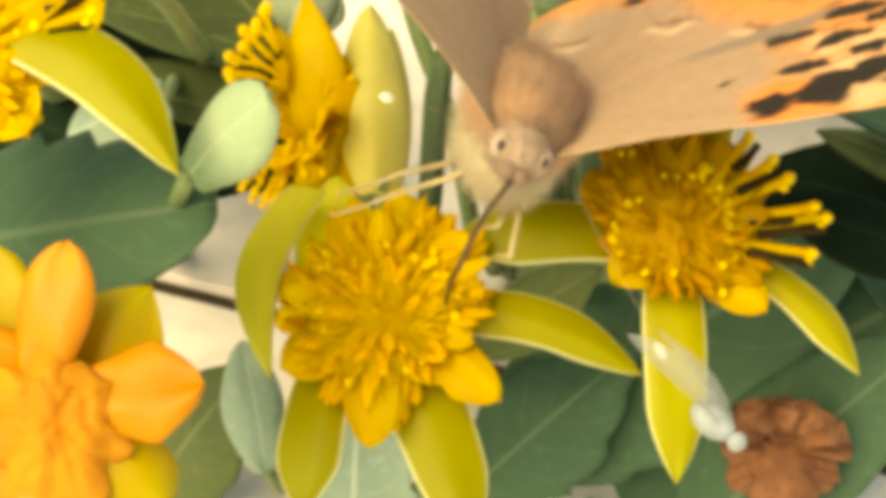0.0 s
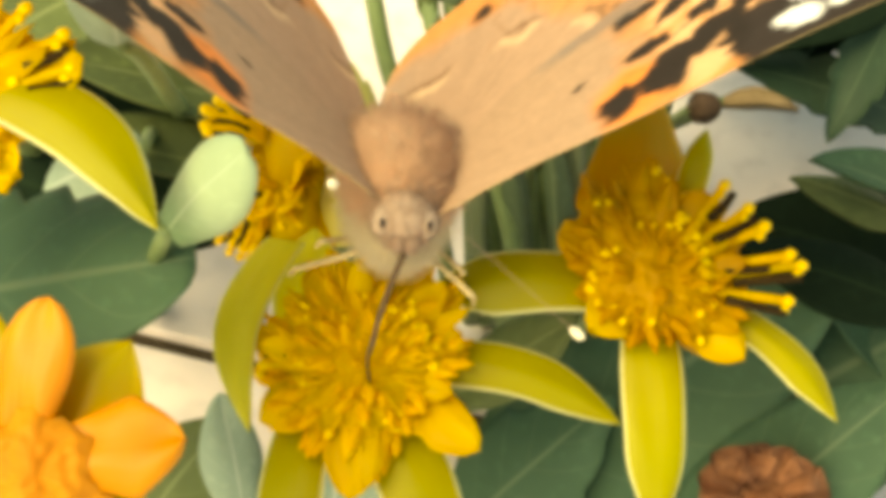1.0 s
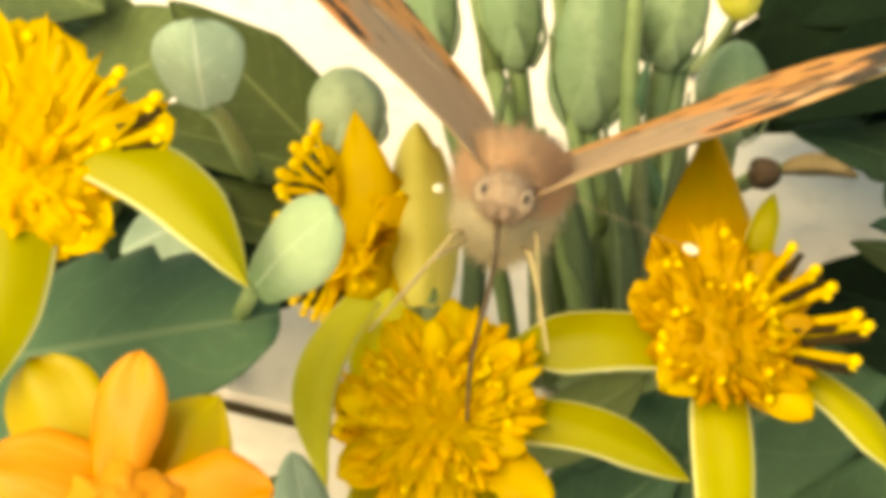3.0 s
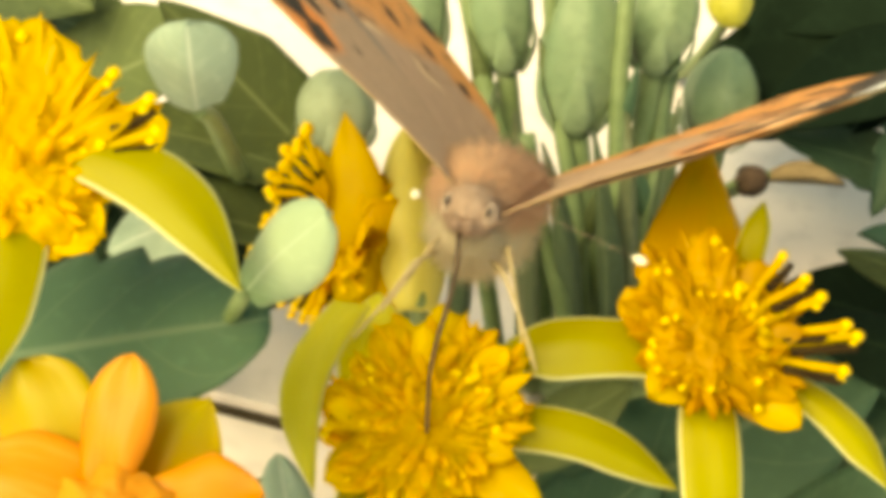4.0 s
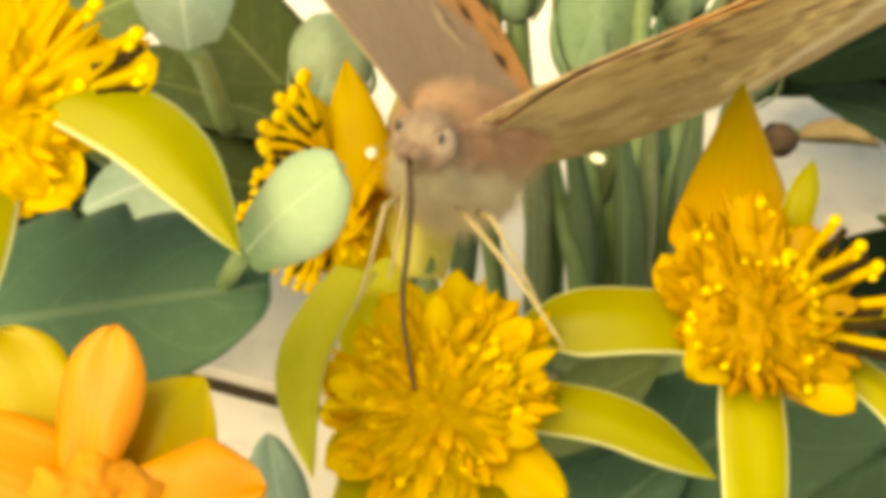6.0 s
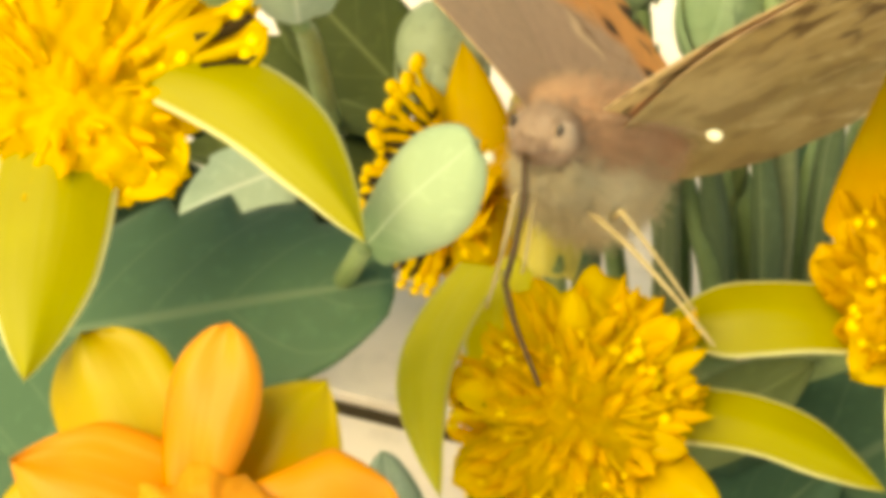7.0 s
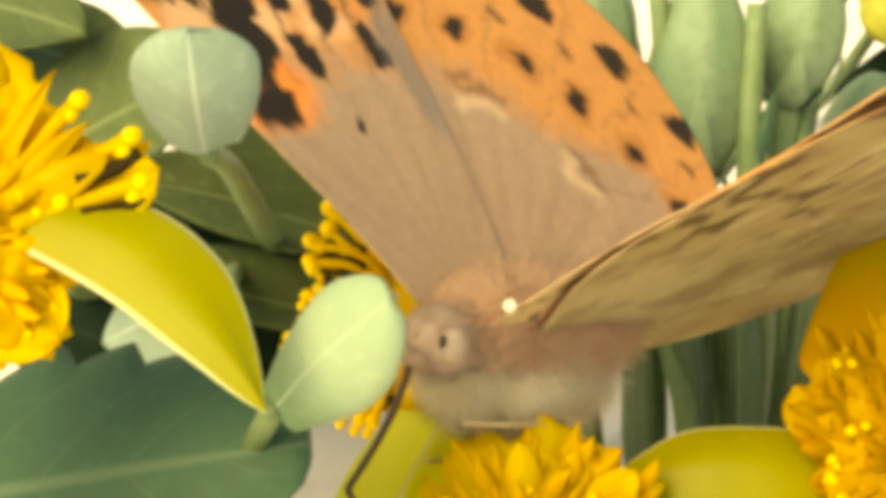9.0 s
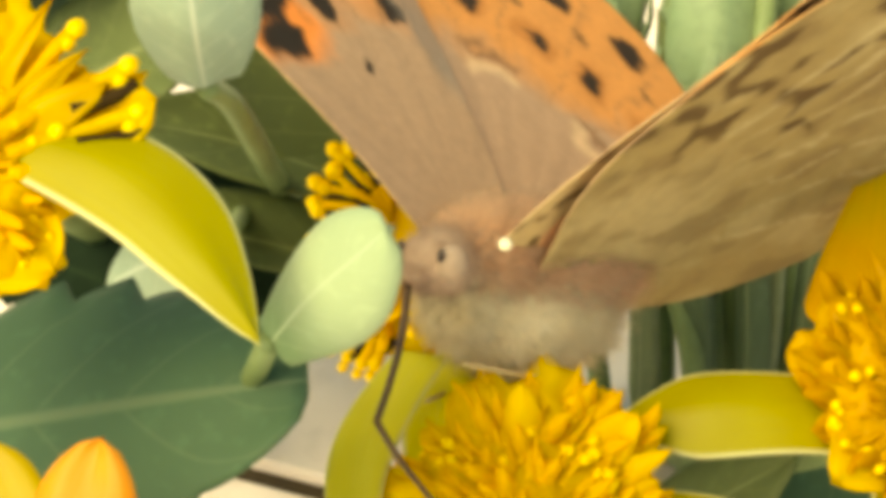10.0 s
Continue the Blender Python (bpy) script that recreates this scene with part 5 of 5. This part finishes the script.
# seconds; head: x, d, u; lean of the body away from the head: to the right, up; wing directions in degrees; where it drinks: x, d, u; sweep of the two forewings; twist and drop of the left wings
FLIGHT = [
    (0, 11.7, 109, 2.3, 0.05, 0.36, 113, 18, 8, 117.5, -5.6, 4, 14, -2, 0.6),
    (0.5, 10, 109, 3.4, 0, 0.31, 114, 20, 5.2, 117.5, -6.6, 4, 15, -2, 0.6),
    (1, 7, 109, 1.4, -0.04, 0.41, 131, 39, 5, 117.5, -7, 2, 10, -2, 0.6),
    (1.5, 7.5, 110, 3.4, 0.03, 0.25, 126, 23.5, 5.6, 117.5, -4.8, 3, 12, -3, 0.8),
    (2, 7.7, 113, 4.3, 0.07, 0.22, 128, 23, 6, 117.5, -3.4, 6, 13, 0, 1),
    (2.5, 7.9, 116, 5.3, 0.09, 0.19, 129, 21, 6.6, 117.5, -3, 8, 14, 2, 0.5),
    (3.8, 8.4, 118, 6.5, 0.2, 0.14, 130, 21, 6.4, 117.5, -3.2, 8, 21, -2, 1),
    (4, 6.8, 118, 5.9, 0.23, 0.14, 130, 20, 4.8, 117.5, -5.2, 8, 21, -1, 1.1),
    (4.5, 6.5, 118, 7.3, 0.22, 0.06, 133, 20, 5.2, 117.5, -4.2, 3, 23, 3, 1.5),
    (5, 5, 118, 7.2, 0.34, 0.02, 128, 19.5, 5, 117.5, -4.6, 5, 26, 0, 1.4),
    (6.5, 3, 118, 7.4, 0.45, -0.02, 128, 23, 3, 117.5, -5.6, 3, 30, -1, 1.5),
    (7, 2.7, 118, 6.8, 0.5, -0.05, 130, 23.5, 2.8, 117.5, -4.6, 2, 31, -2, 1.5),
    (7.5, 3.8, 118, 6.9, 0.52, -0.04, 133, 28, 3.4, 117.5, -5.2, 8, 34, -3, 1.6),
    (8, 1.4, 118, 4.4, 0.54, 0, 136, 29.5, 0.6, 117.5, -6, 14, 34, -3, 1.6),
    (8.3, 0, 118, 4.1, 0.59, 0, 135, 25.5, 0.2, 117.5, -6.6, 10, 34, -4, 1.7),
    (8.5, 0.3, 118, 3.8, 0.63, 0, 134, 22.5, 0, 117.5, -6, 7, 34, -4, 1.7),
    (9, 0.4, 118, 3.8, 0.7, 0.02, 132, 20, -0.6, 117.5, -6, 0, 36, -4, 1.7),
    (9.5, 0.1, 118, 5, 0.71, -0.03, 133, 22, 0.6, 117.5, -5.6, 0, 35, -5, 1.8),
    (10, 0.3, 118, 4.7, 0.71, -0.08, 135, 23, 1.2, 117.5, -5.6, 0, 34, -8, 1.8),
]


def body_pose(row):
    """The butterfly's pose in the world and the angles by which its two wings stand above its back's level."""
    t, x, d, u, bx, bu, left, right = row[:8]
    back = Vector((bx, math.sqrt(1 - bx * bx - bu * bu), bu))
    ways = []
    for angle in (left, right):
        v = Vector((math.cos(radians(angle)), 0, math.sin(radians(angle))))
        ways.append((v - back * v.dot(back)).normalized())
    up = (ways[0] + ways[1]).normalized()
    ahead = -back
    own_right = ahead.cross(up)
    turn = Matrix((own_right, ahead, up)).transposed().to_4x4()
    place = Matrix.Translation(mm(x, d, u) - turn @ mm(0, 4.9 * SIZE, -0.7 * SIZE))
    raise_right = math.degrees(math.atan2(ways[0].dot(up), ways[0].dot(own_right)))
    raise_left = math.degrees(math.atan2(ways[1].dot(up), -ways[1].dot(own_right)))
    return SLANT @ place @ turn, place @ turn @ Matrix.Scale(SIZE, 4), raise_right, raise_left


def aim(at, way):
    return Matrix.Translation(at) @ Vector(way).to_track_quat("Z", "Y").to_matrix().to_4x4()


def bend(start, goal, p, q, hint):
    """Two rigid lengths p and q from start to goal, with the joint between them on the hint's side."""
    way = goal - start
    reach = max(abs(p - q) * 1.05, min(0.98 * (p + q), way.length))
    cos_a = max(-1, min(1, (p * p + reach * reach - q * q) / (2 * p * reach)))
    ahead = way.normalized()
    out = (hint - ahead * hint.dot(ahead)).normalized()
    joint = start + (ahead * cos_a + out * math.sqrt(1 - cos_a * cos_a)) * p
    m1 = aim(start, joint - start)
    return m1, aim((0, 0, p), m1.inverted() @ goal - Vector((0, 0, p)))


def between(rows, t):
    for a, b in zip(rows, rows[1:]):
        if a[0] <= t <= b[0]:
            k = (t - a[0]) / (b[0] - a[0])
            return mm(*[p + (q - p) * k for p, q in zip(a[1:], b[1:])])


def motions():
    body, right, left, back_right, back_left, drink, dip = [], [], [], [], [], [], []
    feel = [[], []]
    step = [([], []) for _ in legs]
    for row in FLIGHT:
        t = row[0]
        m, flat, a, b = body_pose(row)
        home = flat.inverted()
        body.append((t, m))
        late = min(1.0, max(0.0, (t - 4.0) / 3.5))
        root = mm(-1.8, 1.0, 0.5 - row[14]) + home.to_3x3() @ (mm(0.6, -1.0, 1.8) * min(1.0, max(0.0, (t - 3.8) / 1.2)))
        roll = -11 * min(1.0, max(0.0, 2.0 - 2.0 * t))
        right.append((t, pose(0.0018, 0.0010, 0.0006, 0, -a, 0) @ pose(0, 0, 0, roll, 0, 0) @ pose(0, 0, 0, 0, 0, -row[11])))
        left.append((t, Matrix.Translation(root) @ pose(0, 0, 0, 0, b, 0) @ pose(0, 0, 0, row[13], 0, 0) @ pose(0, 0, 0, 0, 0, row[12])))
        back_right.append((t, pose(0.0018, -0.0010, 0.0006, 0, -a, 0) @ pose(0, 0, 0, roll, 0, 0)))
        back_left.append((t, Matrix.Translation(root - mm(0, 2.0, 0)) @ pose(0, 0, 0, 0, b, 0) @ pose(0, 0, 0, row[13], 0, 0)))
        hint = home.to_3x3() @ Vector((-0.2 - 0.3 * late, -1.0 + 0.2 * late, 0.0))
        # Early on the tube is nearly straight and its end sinks into the flower.
        mouth = mm(0, 5.2, -1.8)
        way = home @ mm(*row[8:11]) - mouth
        m1, m2 = bend(mouth, mouth + way * (late + (1 - late) * max(1.0, 0.0096 / way.length)), 0.0054, 0.0046, hint)
        drink.append((t, m1))
        dip.append((t, m2))
        tip = home @ between(FEELER, t)
        feel[0].append((t, aim(mm(-0.6, 4.4, 0.3), tip - mm(-0.6, 4.4, 0.3))))
        feel[1].append((t, aim(mm(0.6, 4.4, 0.3), home @ between(OTHER_FEELER, t) - mm(0.6, 4.4, 0.3))))
        tuck = min(1.0, max(0.0, (t - 7.0) / 1.3))
        for (thigh_rows, shin_rows), hip, foot in zip(step, HIPS, FEET):
            side = home.to_3x3() @ (Vector((-0.25 if hip[0] > 0 else 0.1, -1.0, 0.0)) * (1 - tuck) + Vector((0.3, 1.0, 0.1)) * tuck)
            if hip[0] < 0:
                foot = Vector(foot).lerp(Vector((4.4 + hip[1], 121.5, -1.5)), tuck)
            m1, m2 = bend(mm(*hip), home @ mm(*foot), THIGH * MM, SHIN * MM, side)
            thigh_rows.append((t, m1))
            shin_rows.append((t, m2))
    heading = SLANT @ Matrix.Translation(mm(20.6, 103, -10.4)) @ pose(0, 0, 0, -35, 0, -125)
    darts = ((0, 0, 0, 0), (0.1, 12, 2, -14), (0.3, 50, 10, -40), (1.0, 220, 60, -60), (10, 900, 200, 60))
    walk(fly, [(t, Matrix.Translation(SLANT.to_3x3() @ mm(*q)) @ heading) for t, *q in darts])
    walk(butterfly, body)
    walk(forewings[0], right)
    walk(forewings[1], left)
    walk(hindwings[0], back_right)
    walk(hindwings[1], back_left)
    walk(proboscis, drink)
    walk(proboscis_tip, dip)
    for ob, rows in zip(feelers, feel):
        walk(ob, rows)
    for (thigh, shin), (thigh_rows, shin_rows) in zip(legs, step):
        walk(thigh, thigh_rows)
        walk(shin, shin_rows)


lay_pavement()
motions()
